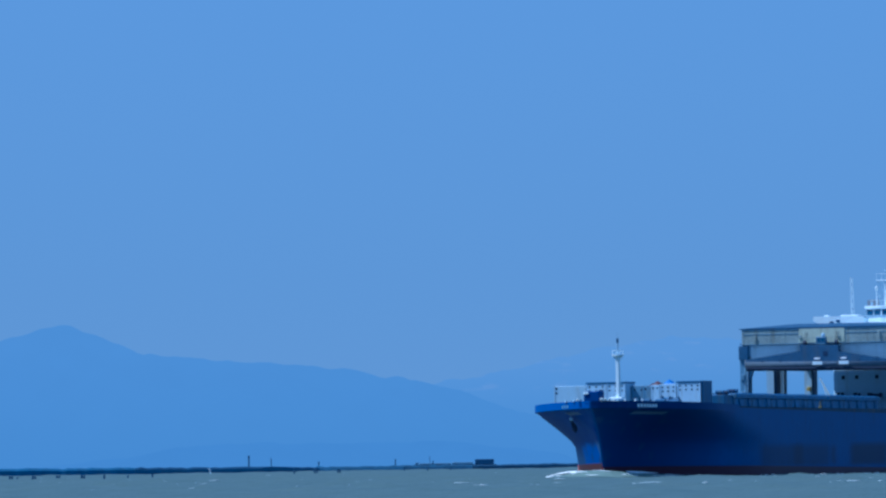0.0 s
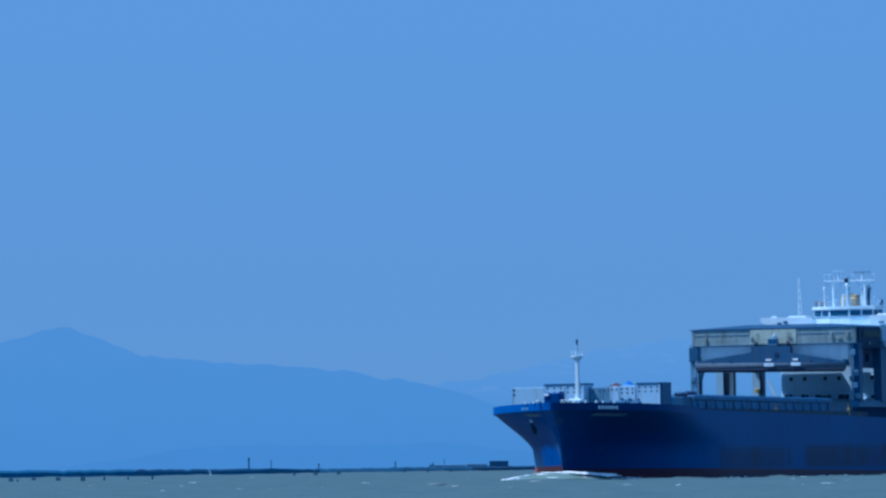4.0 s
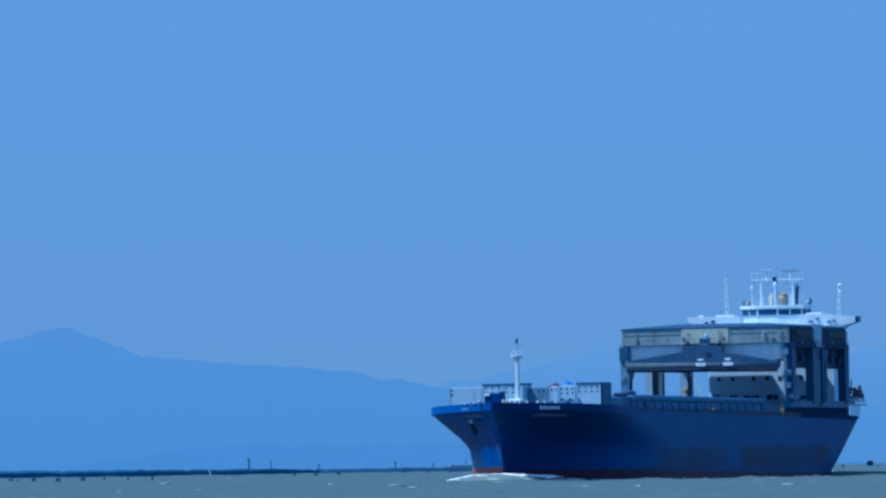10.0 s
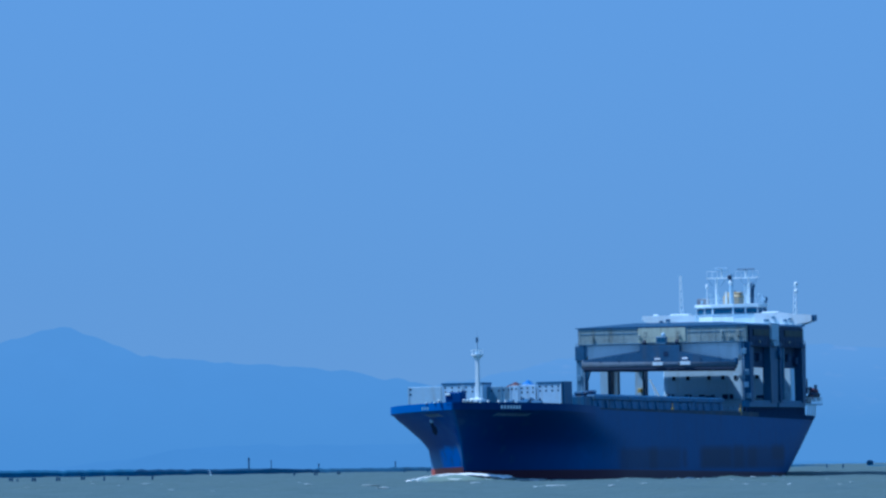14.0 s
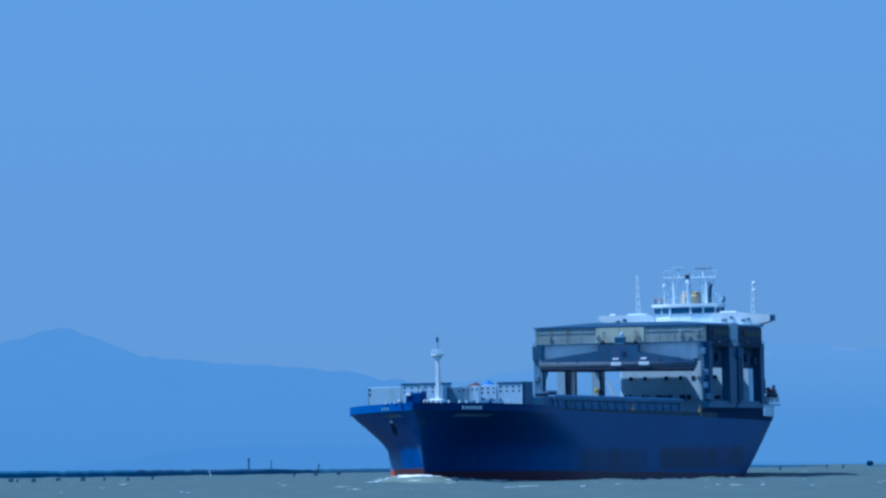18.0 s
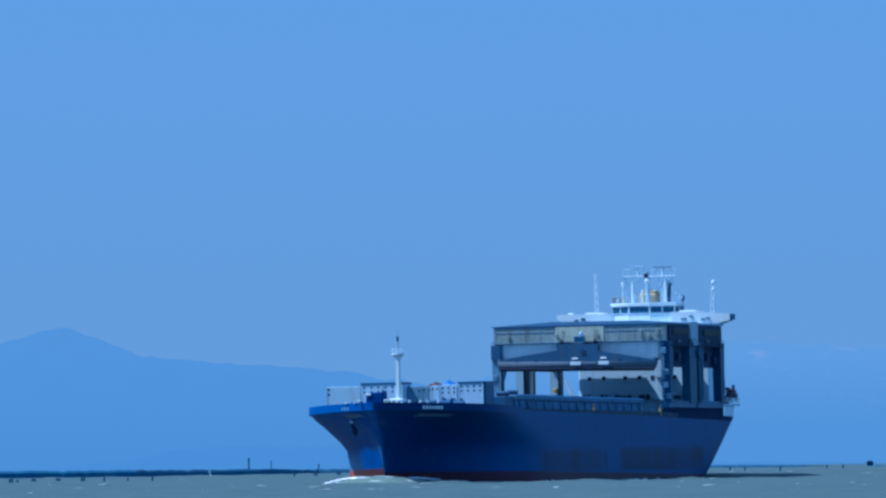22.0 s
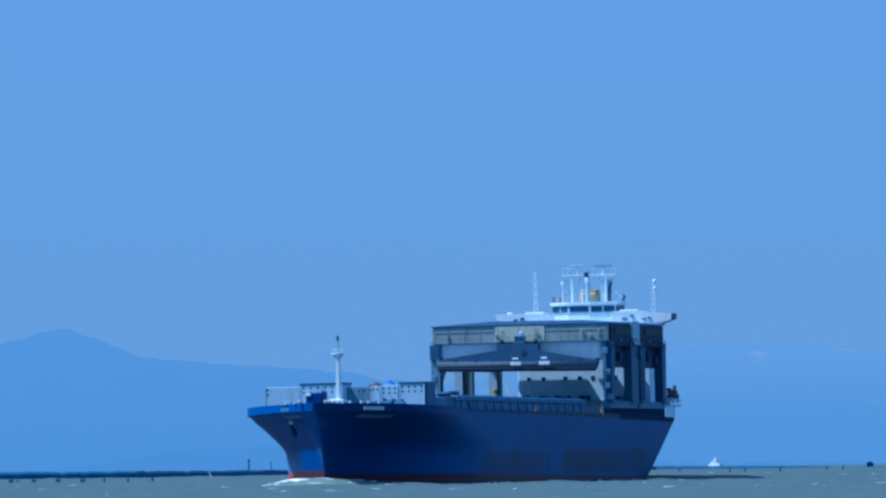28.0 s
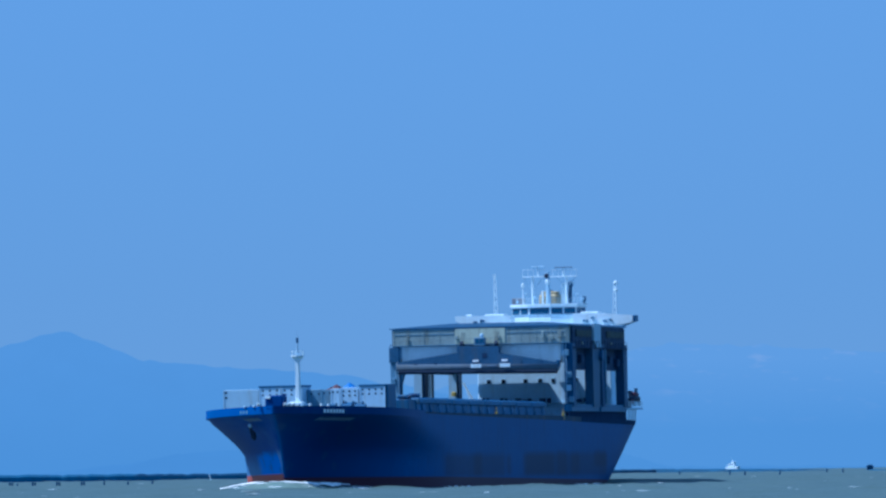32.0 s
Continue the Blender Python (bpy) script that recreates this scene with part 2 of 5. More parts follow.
GLASS = material("tinted_bridge_glass", (0.018, 0.085, 0.17), rough=0.06, var=0.05)
YELLOW = material("safety_yellow_paint", (0.36, 0.28, 0.07), rough=0.5, var=0.15, scale=0.8, fine=4.0)
DODGER = material("faded_brown_canvas", (0.20, 0.22, 0.26), rough=0.9, var=0.15, scale=0.8, fine=4.0)
BUFF = material("funnel_buff_paint", (0.46, 0.38, 0.22), rough=0.5, var=0.1, scale=0.4, fine=3.0)
RED = material("orange_red_paint", (0.085, 0.032, 0.036), rough=0.5, var=0.15, scale=0.8, fine=4.0)
BOAT_RED = material("lifeboat_red_canopy", (0.10, 0.026, 0.045), rough=0.5, var=0.12, scale=0.8, fine=4.0)
TARP = material("bright_blue_tarpaulin", (0.025, 0.155, 0.46), rough=0.6, var=0.15, scale=0.8, fine=4.0, bump=0.3)
LETTER = material("faded_lettering_paint", (0.11, 0.17, 0.25), rough=0.6, var=0.2, scale=1.5, fine=6.0)
SPRAY = material("wave_foam_and_glints", (0.44, 0.51, 0.53), rough=0.9, var=0.25, scale=0.7, fine=4.0, bump=0.6)
FOAM = material("white_sea_foam", (0.88, 0.91, 0.91), rough=0.9, var=0.15, scale=0.7, fine=4.0, bump=0.6)
# bluish air haze is put into the colours of scrub, rock and timber
SCRUB = material("hazy_shore_scrub", (0.005, 0.060, 0.125), rough=0.9, var=0.4, scale=0.15, fine=1.2, bump=0.6)
ROCK = material("hazy_jetty_rock", (0.006, 0.098, 0.200), rough=0.95, var=0.35, scale=0.4, fine=2.5, bump=0.8)
TIMBER = material("hazy_weathered_timber", (0.016, 0.072, 0.150), rough=0.85, var=0.3, scale=0.8, fine=5.0, bump=0.4)
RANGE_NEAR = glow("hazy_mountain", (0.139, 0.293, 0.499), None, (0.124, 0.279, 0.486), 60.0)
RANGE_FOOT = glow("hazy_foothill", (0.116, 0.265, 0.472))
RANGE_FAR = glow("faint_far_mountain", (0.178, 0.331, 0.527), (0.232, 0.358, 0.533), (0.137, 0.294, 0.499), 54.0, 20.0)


# ---- mesh tools ----
class Mesh:
    """Collects vertices and faces of one part."""

    def __init__(self):
        self.v, self.f = [], []

    def add(self, verts, faces):
        k = len(self.v)
        self.v += [tuple(p) for p in verts]
        self.f += [tuple(k + i for i in q) for q in faces]
        return self

    def box(self, x0, x1, y0, y1, z0, z1):
        p = [(x, y, z) for z in (z0, z1) for y in (y0, y1) for x in (x0, x1)]
        return self.add(p, [(0, 2, 3, 1), (4, 5, 7, 6), (0, 1, 5, 4), (2, 6, 7, 3), (0, 4, 6, 2), (1, 3, 7, 5)])

    def block(self, x0, x1, y0, y1, z0, z1, e=0.08):
        """A box with bevelled upright and top edges."""
        ring = [(x0 + e, y0), (x1 - e, y0), (x1, y0 + e), (x1, y1 - e), (x1 - e, y1), (x0 + e, y1), (x0, y1 - e), (x0, y0 + e)]
        cx, cy = (x0 + x1) / 2, (y0 + y1) / 2
        kx, ky = 1 - 2 * e / (x1 - x0), 1 - 2 * e / (y1 - y0)
        top = [(cx + (x - cx) * kx, cy + (y - cy) * ky) for x, y in ring]
        p = [(x, y, z0) for x, y in ring] + [(x, y, z1 - e) for x, y in ring] + [(x, y, z1) for x, y in top]
        f = [tuple(range(7, -1, -1)), tuple(range(16, 24))]
        for s in (0, 8):
            f += [(s + i, s + (i + 1) % 8, s + 8 + (i + 1) % 8, s + 8 + i) for i in range(8)]
        return self.add(p, f)

    def tube(self, a, b, r0, r1=None, n=8):
        a, b = Vector(a), Vector(b)
        r1 = r0 if r1 is None else r1
        q = (b - a).to_track_quat("Z", "Y")
        ring = [Vector((math.cos(2 * math.pi * i / n), math.sin(2 * math.pi * i / n), 0)) for i in range(n)]
        p = [a + q @ (r * r0) for r in ring] + [b + q @ (r * r1) for r in ring]
        f = [(i, (i + 1) % n, n + (i + 1) % n, n + i) for i in range(n)]
        return self.add(p, f + [tuple(range(n - 1, -1, -1)), tuple(range(n, 2 * n))])

    def prism(self, outline, x0, x1, axis="x"):
        """Extrudes a closed outline: (y, z) along x, (x, z) along y, (x, y) along z."""
        put = {"x": lambda u, v, w: (w, u, v), "y": lambda u, v, w: (u, w, v), "z": lambda u, v, w: (u, v, w)}[axis]
        n = len(outline)
        p = [put(u, v, x0) for u, v in outline] + [put(u, v, x1) for u, v in outline]
        f = [(i, (i + 1) % n, n + (i + 1) % n, n + i) for i in range(n)]
        return self.add(p, f + [tuple(range(n - 1, -1, -1)), tuple(range(n, 2 * n))])

    def ball(self, c, rx, ry, rz, n=10, m=6):
        p = [(c[0], c[1], c[2] - rz)]
        for j in range(1, m):
            t = math.pi * j / m
            p += [(c[0] + rx * math.sin(t) * math.cos(2 * math.pi * i / n), c[1] + ry * math.sin(t) * math.sin(2 * math.pi * i / n), c[2] - rz * math.cos(t)) for i in range(n)]
        p.append((c[0], c[1], c[2] + rz))
        f = [(0, 1 + (i + 1) % n, 1 + i) for i in range(n)]
        for j in range(m - 2):
            s = 1 + j * n
            f += [(s + i, s + (i + 1) % n, s + n + (i + 1) % n, s + n + i) for i in range(n)]
        s = 1 + (m - 2) * n
        return self.add(p, f + [(s + i, s + (i + 1) % n, len(p) - 1) for i in range(n)])


def solid(name, mesh, mat, smooth=False, fix=True):
    me = bpy.data.meshes.new(name)
    me.from_pydata(mesh.v, [], mesh.f)
    if fix:
        bm = bmesh.new()
        bm.from_mesh(me)
        bmesh.ops.recalc_face_normals(bm, faces=bm.faces)
        bm.to_mesh(me)
        bm.free()
    me.materials.append(mat)
    me.update()
    if smooth:
        me.polygons.foreach_set("use_smooth", [True] * len(me.polygons))
    return new(name, me)


def part(name, mesh, mat, parent, label="", smooth=False):
    ob = solid(name, mesh, mat, smooth)
    ob.parent = parent
    if label:
        tagged(ob, label)
    return ob


# ---- the sea ----
def wave_heights(x, y, seed, low, high, amplitude):
    rng = np.random.RandomState(seed)
    z = np.zeros_like(x)
    for _ in range(26):
        length = math.exp(rng.uniform(math.log(low), math.log(high)))
        turn = rng.normal(radians(235), 0.55)
        k = 2 * math.pi / length
        s = np.sin(k * (x * math.cos(turn) + y * math.sin(turn)) + rng.uniform(0, 6.28))
        z += amplitude * (length / high) ** 0.6 * (0.8 * s + 0.35 * s * s)
    return z


def sea_sheet(name, x0, x1, y0, y1, dx, dy, seed, low, high, amplitude):
    xs, ys = np.arange(x0, x1 + dx, dx), np.arange(y0, y1 + dy, dy)
    gx, gy = np.meshgrid(xs, ys)
    ease = np.clip(np.minimum(gy - y0, y1 - gy) / 90.0, 0.02, 1.0)
    gz = wave_heights(gx, gy, seed, low, high, amplitude) * ease
    nx, ny = len(xs), len(ys)
    i = np.arange(nx * ny).reshape(ny, nx)
    quads = np.stack([i[:-1, :-1], i[:-1, 1:], i[1:, 1:], i[1:, :-1]], -1).reshape(-1, 4)
    me = bpy.data.meshes.new(name)
    me.vertices.add(nx * ny)
    me.vertices.foreach_set("co", np.stack([gx, gy, gz], -1).ravel())
    me.loops.add(quads.size)
    me.loops.foreach_set("vertex_index", quads.ravel())
    me.polygons.add(len(quads))
    me.polygons.foreach_set("loop_start", np.arange(0, quads.size, 4))
    me.polygons.foreach_set("use_smooth", np.ones(len(quads), bool))
    me.update(calc_edges=True)
    me.materials.append(WATER)
    return new(name, me)


CHOP = (5, 5, 24, 0.085)     # seed, shortest and longest wave, height
base = Mesh().add([(-9000, -3000, -0.9), (9000, -3000, -0.9), (9000, 9000, -0.9), (-9000, 9000, -0.9)], [(0, 1, 2, 3)])
tagged(solid("water", base, WATER, fix=False), "wide grey-green sea water reaching the horizon", "water", kind="structure")
near_sea = tagged(sea_sheet("water_waves", -150, 150, 700, 2700, 1.8, 1.1, *CHOP),
                  "choppy grey-green sea with short wind waves", "water", kind="structure")
far_sea = tagged(sea_sheet("water_waves", -300, 300, 2660, 5000, 4.0, 3.2, 9, 10, 30, 0.07),
                 "distant choppy grey-green sea water", "water", kind="structure")
far_sea.location.z = -0.32


# ---- far distance ----
def ridge(name, knots, y, mat, seed, rough, label, depth=60):
    """A mountain range: a crest line through a few heights, with noise, sloping down on both sides."""
    m = Mesh()
    n = 220
    x0, x1 = knots[0][0], knots[-1][0]
    crest = []
    for i in range(n + 1):
        x = x0 + (x1 - x0) * i / n
        for (xa, za), (xb, zb) in zip(knots, knots[1:]):
            if xa <= x <= xb:
                s = (x - xa) / (xb - xa)
                s = s * s * (3 - 2 * s) * 0.5 + s * 0.5
                z = za + (zb - za) * s
                break
        z += rough * (noise.fractal(Vector((x * 0.08, seed, 0)), 0.9, 2.0, 6))
        crest.append((x, max(z, 0.2)))
    for x, z in crest:
        m.v += [(x, y - depth, -1.0), (x, y - depth * 0.45, z * 0.6), (x, y, z), (x, y + 20, -1.0)]
    for i in range(n):
        k = 4 * i
        m.f += [(k + j, k + 4 + j, k + 5 + j, k + 1 + j) for j in range(3)]
    return tagged(solid(name, m, mat, True), label, "mountain", kind="structure")


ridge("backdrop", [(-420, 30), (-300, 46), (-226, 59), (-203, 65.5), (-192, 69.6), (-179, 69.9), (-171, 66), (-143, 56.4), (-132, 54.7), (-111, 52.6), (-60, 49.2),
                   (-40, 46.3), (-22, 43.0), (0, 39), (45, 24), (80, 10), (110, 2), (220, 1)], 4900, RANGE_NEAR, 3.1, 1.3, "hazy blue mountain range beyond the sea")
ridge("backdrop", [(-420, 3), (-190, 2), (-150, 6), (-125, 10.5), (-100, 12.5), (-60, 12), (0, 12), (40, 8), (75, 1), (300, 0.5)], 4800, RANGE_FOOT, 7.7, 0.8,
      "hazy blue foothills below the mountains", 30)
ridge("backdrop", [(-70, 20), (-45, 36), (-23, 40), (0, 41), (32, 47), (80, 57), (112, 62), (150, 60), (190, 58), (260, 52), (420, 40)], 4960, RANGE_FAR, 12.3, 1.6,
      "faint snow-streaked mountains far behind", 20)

# ---- low shore ----
def shore(name, line, mat, label, seed, width=14):
    """A low bank along a line of (x, y, top): sloping sides and an uneven top."""
    m = Mesh()
    count = 0
    for (xa, ya, za), (xb, yb, zb) in zip(line, line[1:]):
        steps = max(2, int(abs(xb - xa) / 1.5))
        for i in range(steps + (line[-1][0] == xb)):
            s = i / steps
            x, y, z = xa + (xb - xa) * s, ya + (yb - ya) * s, za + (zb - za) * s
            z *= 1 + 0.16 * noise.noise(Vector((x * 0.12, seed, 0))) + 0.16 * noise.noise(Vector((x * 0.5, seed, 4)))
            m.v += [(x, y - width / 2, -1.2), (x, y - width * 0.22, z * 0.7), (x, y, z), (x, y + width * 0.25, z * 0.8), (x, y + width / 2, -1.2)]
            count += 1
    for i in range(count - 1):
        k = 5 * i
        m.f += [(k + j, k + 5 + j, k + 6 + j, k + 1 + j) for j in range(4)]
    return tagged(solid(name, m, mat), label, "shore", kind="structure")


shore("ground", [(-330, 2950, 2.3), (-130, 2980, 2.26), (-92.6, 3060, 2.09), (-57.6, 3250, 1.87), (-41.4, 3400, 1.43), (-34.3, 3420, 0.43)], ROCK, "long low dark rock jetty in the water", 2.0)
shore("ground", [(-52, 3400, 0.3), (-42, 3400, 1.5), (-15, 3420, 1.65), (10, 3450, 1.6), (49, 3600, 1.62), (77, 3680, 1.35), (104, 3660, 1.18), (129, 3640, 0.85), (141, 3640, 0.3), (147, 3640, 0.05)], SCRUB,
      "low dark wooded shore across the water", 5.0)
shore("ground", [(142, 3560, 0.05), (150, 3560, 0.45), (170, 3560, 0.6), (330, 3600, 0.8)], ROCK, "low dark spit of rocks in the water", 8.0)


def piling(x, y, top, r=0.26, twin=False):
    """A timber mooring pile, single or as a leaning pair with a cap."""
    e = new("mooring_pile")
    e.location = (x, y, 0)
    tagged(e, "dark weathered timber mooring pile standing in water", "pile", "mooring piles in the water")
    top += 0.45
    part("post", Mesh().tube((0, 0, -1.5), (0.1, 0, top), r, r * 0.8), TIMBER, e)
    if twin:
        part("post", Mesh().tube((0.72, 0, -1.5), (0.66, 0, top * 0.97), r * 0.9, r * 0.8), TIMBER, e)
        part("crosspiece", Mesh().block(0.0, 0.72, -0.1, 0.1, top * 0.55, top * 0.55 + 0.22, 0.04), TIMBER, e)
    return e


for x, y, top, twin in ((-94.7, 2220, 0.5, True), (-93.0, 2220, 0.25, False), (-89.7, 2220, 0.5, True), (-84.4, 2220, 0.55, True), (-79.0, 2220, 0.55, True), (-74.4, 2230, 0.55, False),
                        (-69.5, 2240, 0.4, False), (-64.4, 2250, 0.6, False), (-39.9, 2720, 0.8, False), (-35.3, 2790, 1.0, True), (-29.4, 2830, 0.8, True), (-12.3, 3200, 0.8, False), (-4.7, 3060, 1.0, False),
                        (2.3, 3240, 0.9, False), (68.0, 2930, 0.7, False), (79.7, 2830, 0.8, False), (80.0, 2700, 0.7, False), (89.0, 2690, 0.9, False), (118, 3130, 0.8, False), (121, 3080, 0.8, False)):
    piling(x, y, top, twin=twin)


def beacon(x, y, top, r, arms, label):
    e = new("channel_marker")
    e.location = (x, y, 0)
    tagged(e, label, "marker", "channel markers on the far shore")
    part("pole", Mesh().tube((0, 0, -1), (0, 0, top), r, r * 0.8), TIMBER, e)
    for z, w in arms:
        part("daymark", Mesh().block(-w * 0.6, w * 0.6, -0.2, 0.2, z - 0.5, z + 0.7, 0.05), TIMBER, e)
    part("footing", Mesh().block(-1.2, 1.2, -1.2, 1.2, -1.2, 1.2, 0.2), ROCK, e)
    return e


beacon(-77.5, 4060, 5.6, 0.34, [(5.2, 0.6)], "tall dark channel marker on the rock jetty")
beacon(-68.6, 4060, 4.8, 0.22, [], "thin dark marker pole on the rock jetty")
beacon(-20.5, 4380, 3.7, 0.28, [(3.2, 0.4)], "thin dark marker pole before the wooded shore")
beacon(-53.5, 4380, 3.0, 0.2, [(2.5, 0.5)], "low dark marker pole before the wooded shore")
beacon(-4.3, 4380, 2.9, 0.2, [(2.4, 0.4)], "low dark marker pole before the wooded shore")

buoy = new("spar_buoy")
buoy.location = (-68.2, 2985, 0)
tagged(buoy, "white spar buoy leaning in the water", "buoy")
part("spar", Mesh().tube((0.4, 0, -0.8), (-0.35, 0, 1.5), 0.22, 0.14), WHITE, buoy)
part("float", Mesh().ball((0.3, 0, -0.3), 0.5, 0.5, 0.4), WHITE, buoy)
part("topmark", Mesh().tube((-0.33, 0, 1.4), (-0.42, 0, 1.75), 0.2, 0.2), WHITE, buoy)

hut = new("shore_hut")
hut.location = (149.6, 3565, 0.4)
tagged(hut, "small dark hut on the rock spit", "hut")
part("wall", Mesh().block(-1.1, 1.1, -1.0, 1.0, -0.6, 1.0, 0.05), TIMBER, hut)
part("roof", Mesh().prism([(-1.4, 0.95), (1.4, 0.95), (0.6, 1.75), (-0.6, 1.75)], -1.3, 1.3, "y"), TIMBER, hut)
part("landing", Mesh().box(-3.0, 12.0, -2.0, 2.0, -0.9, -0.25), TIMBER, hut)
# ---- the ship: x forward from the bridge, y to port, z up from the waterline ----
ship = new("cargo_ship")
tagged(ship, "large blue cargo ship with gantry cranes under way on open water", "ship")


def deck_height(x):
    if x < 60:
        return 10.6 + 0.85 * max(0, (x + 20) / 80)
    if x < 150:
        return 11.45 + 0.35 * (x - 60) / 90
    return 11.8 + 1.05 * ((max(x, 150) - 150) / 51) ** 1.8


def stem_at(s):
    return 194.2 + 7.0 * max(0, s) ** 2.0


def stern_at(s):
    return 9.4 - 22.7 * max(0, s) ** 0.9


def breadth(x, s):
    """Half breadth at x and at the share s of the way up from the waterline to the deck."""
    s = max(0.0, s)
    flare = min(1.0, max(0.0, (s - 0.45) / 0.46))
    flare = flare ** 1.45
    ahead = stem_at(s) - x
    entry, power = 50 - 20 * flare, 2.0 + 1.2 * flare
    fore = 1 - max(0.0, 1 - ahead / entry) ** power if ahead > 0 else 0
    if ahead > 0:
        # the stem is rounded off, more so towards the deck
        r = 0.2 + 1.7 * max(0.0, (s - 0.35) / 0.65) ** 1.3
        fore = math.hypot(fore, math.sqrt(2 * r * ahead * math.exp(-ahead / (2.5 * r))) / 16.1)
    behind = x - stern_at(s)
    run, share = 28 - 6 * s, 0.69 + 0.02 * s
    aft = share + (1 - share) * (1 - max(0.0, 1 - behind / run) ** 2.2)
    return 16.1 * min(fore, aft)


LEVELS = (-0.5, 0.0, 0.09, 0.2, 0.33, 0.46, 0.54, 0.62, 0.70, 0.78, 0.86, 0.93, 1.0)
SHARES = [0, 0.01, 0.025, 0.05, 0.08, 0.12, 0.17] + [0.22 + 0.04 * i for i in range(14)] + [0.77, 0.80, 0.83, 0.855, 0.88, 0.9, 0.92, 0.935, 0.95, 0.96, 0.97, 0.978, 0.985, 0.990, 0.994, 0.9965, 0.998, 0.999, 0.9996, 0.9999, 1.0]


def hull_point(u, s, side):
    x = stern_at(s) + u * (stem_at(s) - stern_at(s))
    z = s * deck_height(x) if s >= 0 else s * 12
    return (x, side * max(breadth(x, s), 0.12), z)


m = Mesh()
nu, ns = len(SHARES), len(LEVELS)
for side in (1, -1):
    k = len(m.v)
    m.v += [hull_point(u, s, side) for u in SHARES for s in LEVELS]
    for i in range(nu - 1):
        for j in range(ns - 1):
            a = k + i * ns + j
            m.f.append((a, a + 1, a + ns + 1, a + ns))
half = nu * ns
for j in range(ns - 1):
    m.f.append((j, half + j, half + j + 1, j + 1))
    e = (nu - 1) * ns + j
    m.f.append((e, e + 1, half + e + 1, half + e))
for i in range(nu - 1):
    m.f.append((i * ns, (i + 1) * ns, half + (i + 1) * ns, half + i * ns))
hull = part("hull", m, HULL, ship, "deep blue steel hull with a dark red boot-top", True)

m = Mesh()
for u in SHARES:
    x, y, z = hull_point(u, 1.0, 1)
    m.v += [(x, y - 0.05, z - 0.12), (x, -y + 0.05, z - 0.12)]
m.f = [(2 * i, 2 * i + 1, 2 * i + 3, 2 * i + 2) for i in range(nu - 1)]
part("deck", m, DECK, ship)


def rail_strip(u0, u1, low, high, thick, steps, side, rise=None):
    """A band along the deck edge; its lower edge may climb from low to rise."""
    m = Mesh()
    for i in range(steps + 1):
        u = u0 + (u1 - u0) * i / steps
        x, y, z = hull_point(u, 1.0, side)
        out = side * 0.02
        down = low if rise is None else low + (rise - low) * i / steps
        m.v += [(x, y + out, z + down), (x, y + out, z + high), (x, y + out - side * thick, z + high), (x, y + out - side * thick, z + down)]
    for i in range(steps):
        k = 4 * i
        m.f += [(k + j, k + (j + 1) % 4, k + 4 + (j + 1) % 4, k + 4 + j) for j in range(4)]
    m.f += [(3, 2, 1, 0), (4 * steps, 4 * steps + 1, 4 * steps + 2, 4 * steps + 3)]
    return m


for side in (1, -1):
    # the starboard strip's brighter blue has the sunlight painted in
    part("bulwark", rail_strip(0.83, 1.0, -0.9, 0.35, 0.2, 110, side), HULL if side > 0 else BULWARK_SUNLIT, ship, "deep blue bow bulwark" if side > 0 else "brighter blue bow bulwark, sunlight in its colour")
    part("rubbing_strake", rail_strip(0.09, 0.80, -1.25, -1.05, 0.05, 60, side), HULL, ship)
    part("gunwale", rail_strip(0.285, 0.83, -0.75, 0.1, 0.3, 60, side, -0.15), GUNWALE, ship, "grimy grey deck edge")
    # under the cranes the deck edge is painted dark for the shade there
    part("gunwale", rail_strip(0.07, 0.285, -0.75, 0.06, 0.3, 24, side), EDGE, ship, "dark deck edge under the cranes, shade in its colour")
    # dark strip added where shade fills the gap below the sill
    part("rail_shade_strip", Mesh().box(7.0, 54.0, side * 15.25 - 0.08, side * 15.25 + 0.08, 10.95, 12.38), EDGE, ship, "dark strip added for the shade below the crane sill")

# forecastle gear
box = part("bow_platform", Mesh().block(197.0, 200.2, -1.4, 1.4, 12.5, 14.85, 0.2), NAVY, ship, "dark navy mooring lookout box at the stem")
part("lamp", Mesh().block(200.2, 200.4, -1.3, -0.5, 14.35, 14.75, 0.05), WHITE, box)
part("platform_rail", Mesh().box(197.2, 200.0, 1.3, 1.4, 14.85, 15.05), NAVY, box)
for x, y in ((192, 7.2), (190, 9.2), (186, 10.5), (195, 3.6), (194, -4.6)):
    e = part("mooring_winch", Mesh().tube((x, y - 0.8, deck_height(x) + 0.4), (x, y + 0.8, deck_height(x) + 0.4), 0.45, n=12), COAMING, ship)
    part("drum_flange", Mesh().tube((x, y + 0.8, deck_height(x) + 0.4), (x, y + 0.95, deck_height(x) + 0.4), 0.55, n=12), COAMING, e)
    part("bed", Mesh().box(x - 0.8, x + 0.8, y - 1.0, y + 1.0, deck_height(x) - 0.12, deck_height(x) + 0.25), DARK, e)

windlass = part("anchor_windlass", Mesh().block(177.2, 178.6, 6.3, 9.4, 11.9, 13.3, 0.2), COAMING, ship, "dark navy anchor windlass before the bins")
for y0, y1, r in ((6.4, 7.6, 0.85), (8.0, 9.2, 0.75)):
    part("drum", Mesh().tube((178.7, y0, 12.8), (178.7, y1, 12.8), r, n=16), COAMING, windlass)
    for y in (y0, y1):
        part("flange", Mesh().tube((178.7, y - 0.06, 12.8), (178.7, y + 0.06, 12.8), r + 0.25, n=16), COAMING, windlass)
part("control_post", Mesh().tube((178.4, 6.0, 12.0), (178.4, 6.0, 14.0), 0.12, n=8), DARK, windlass)

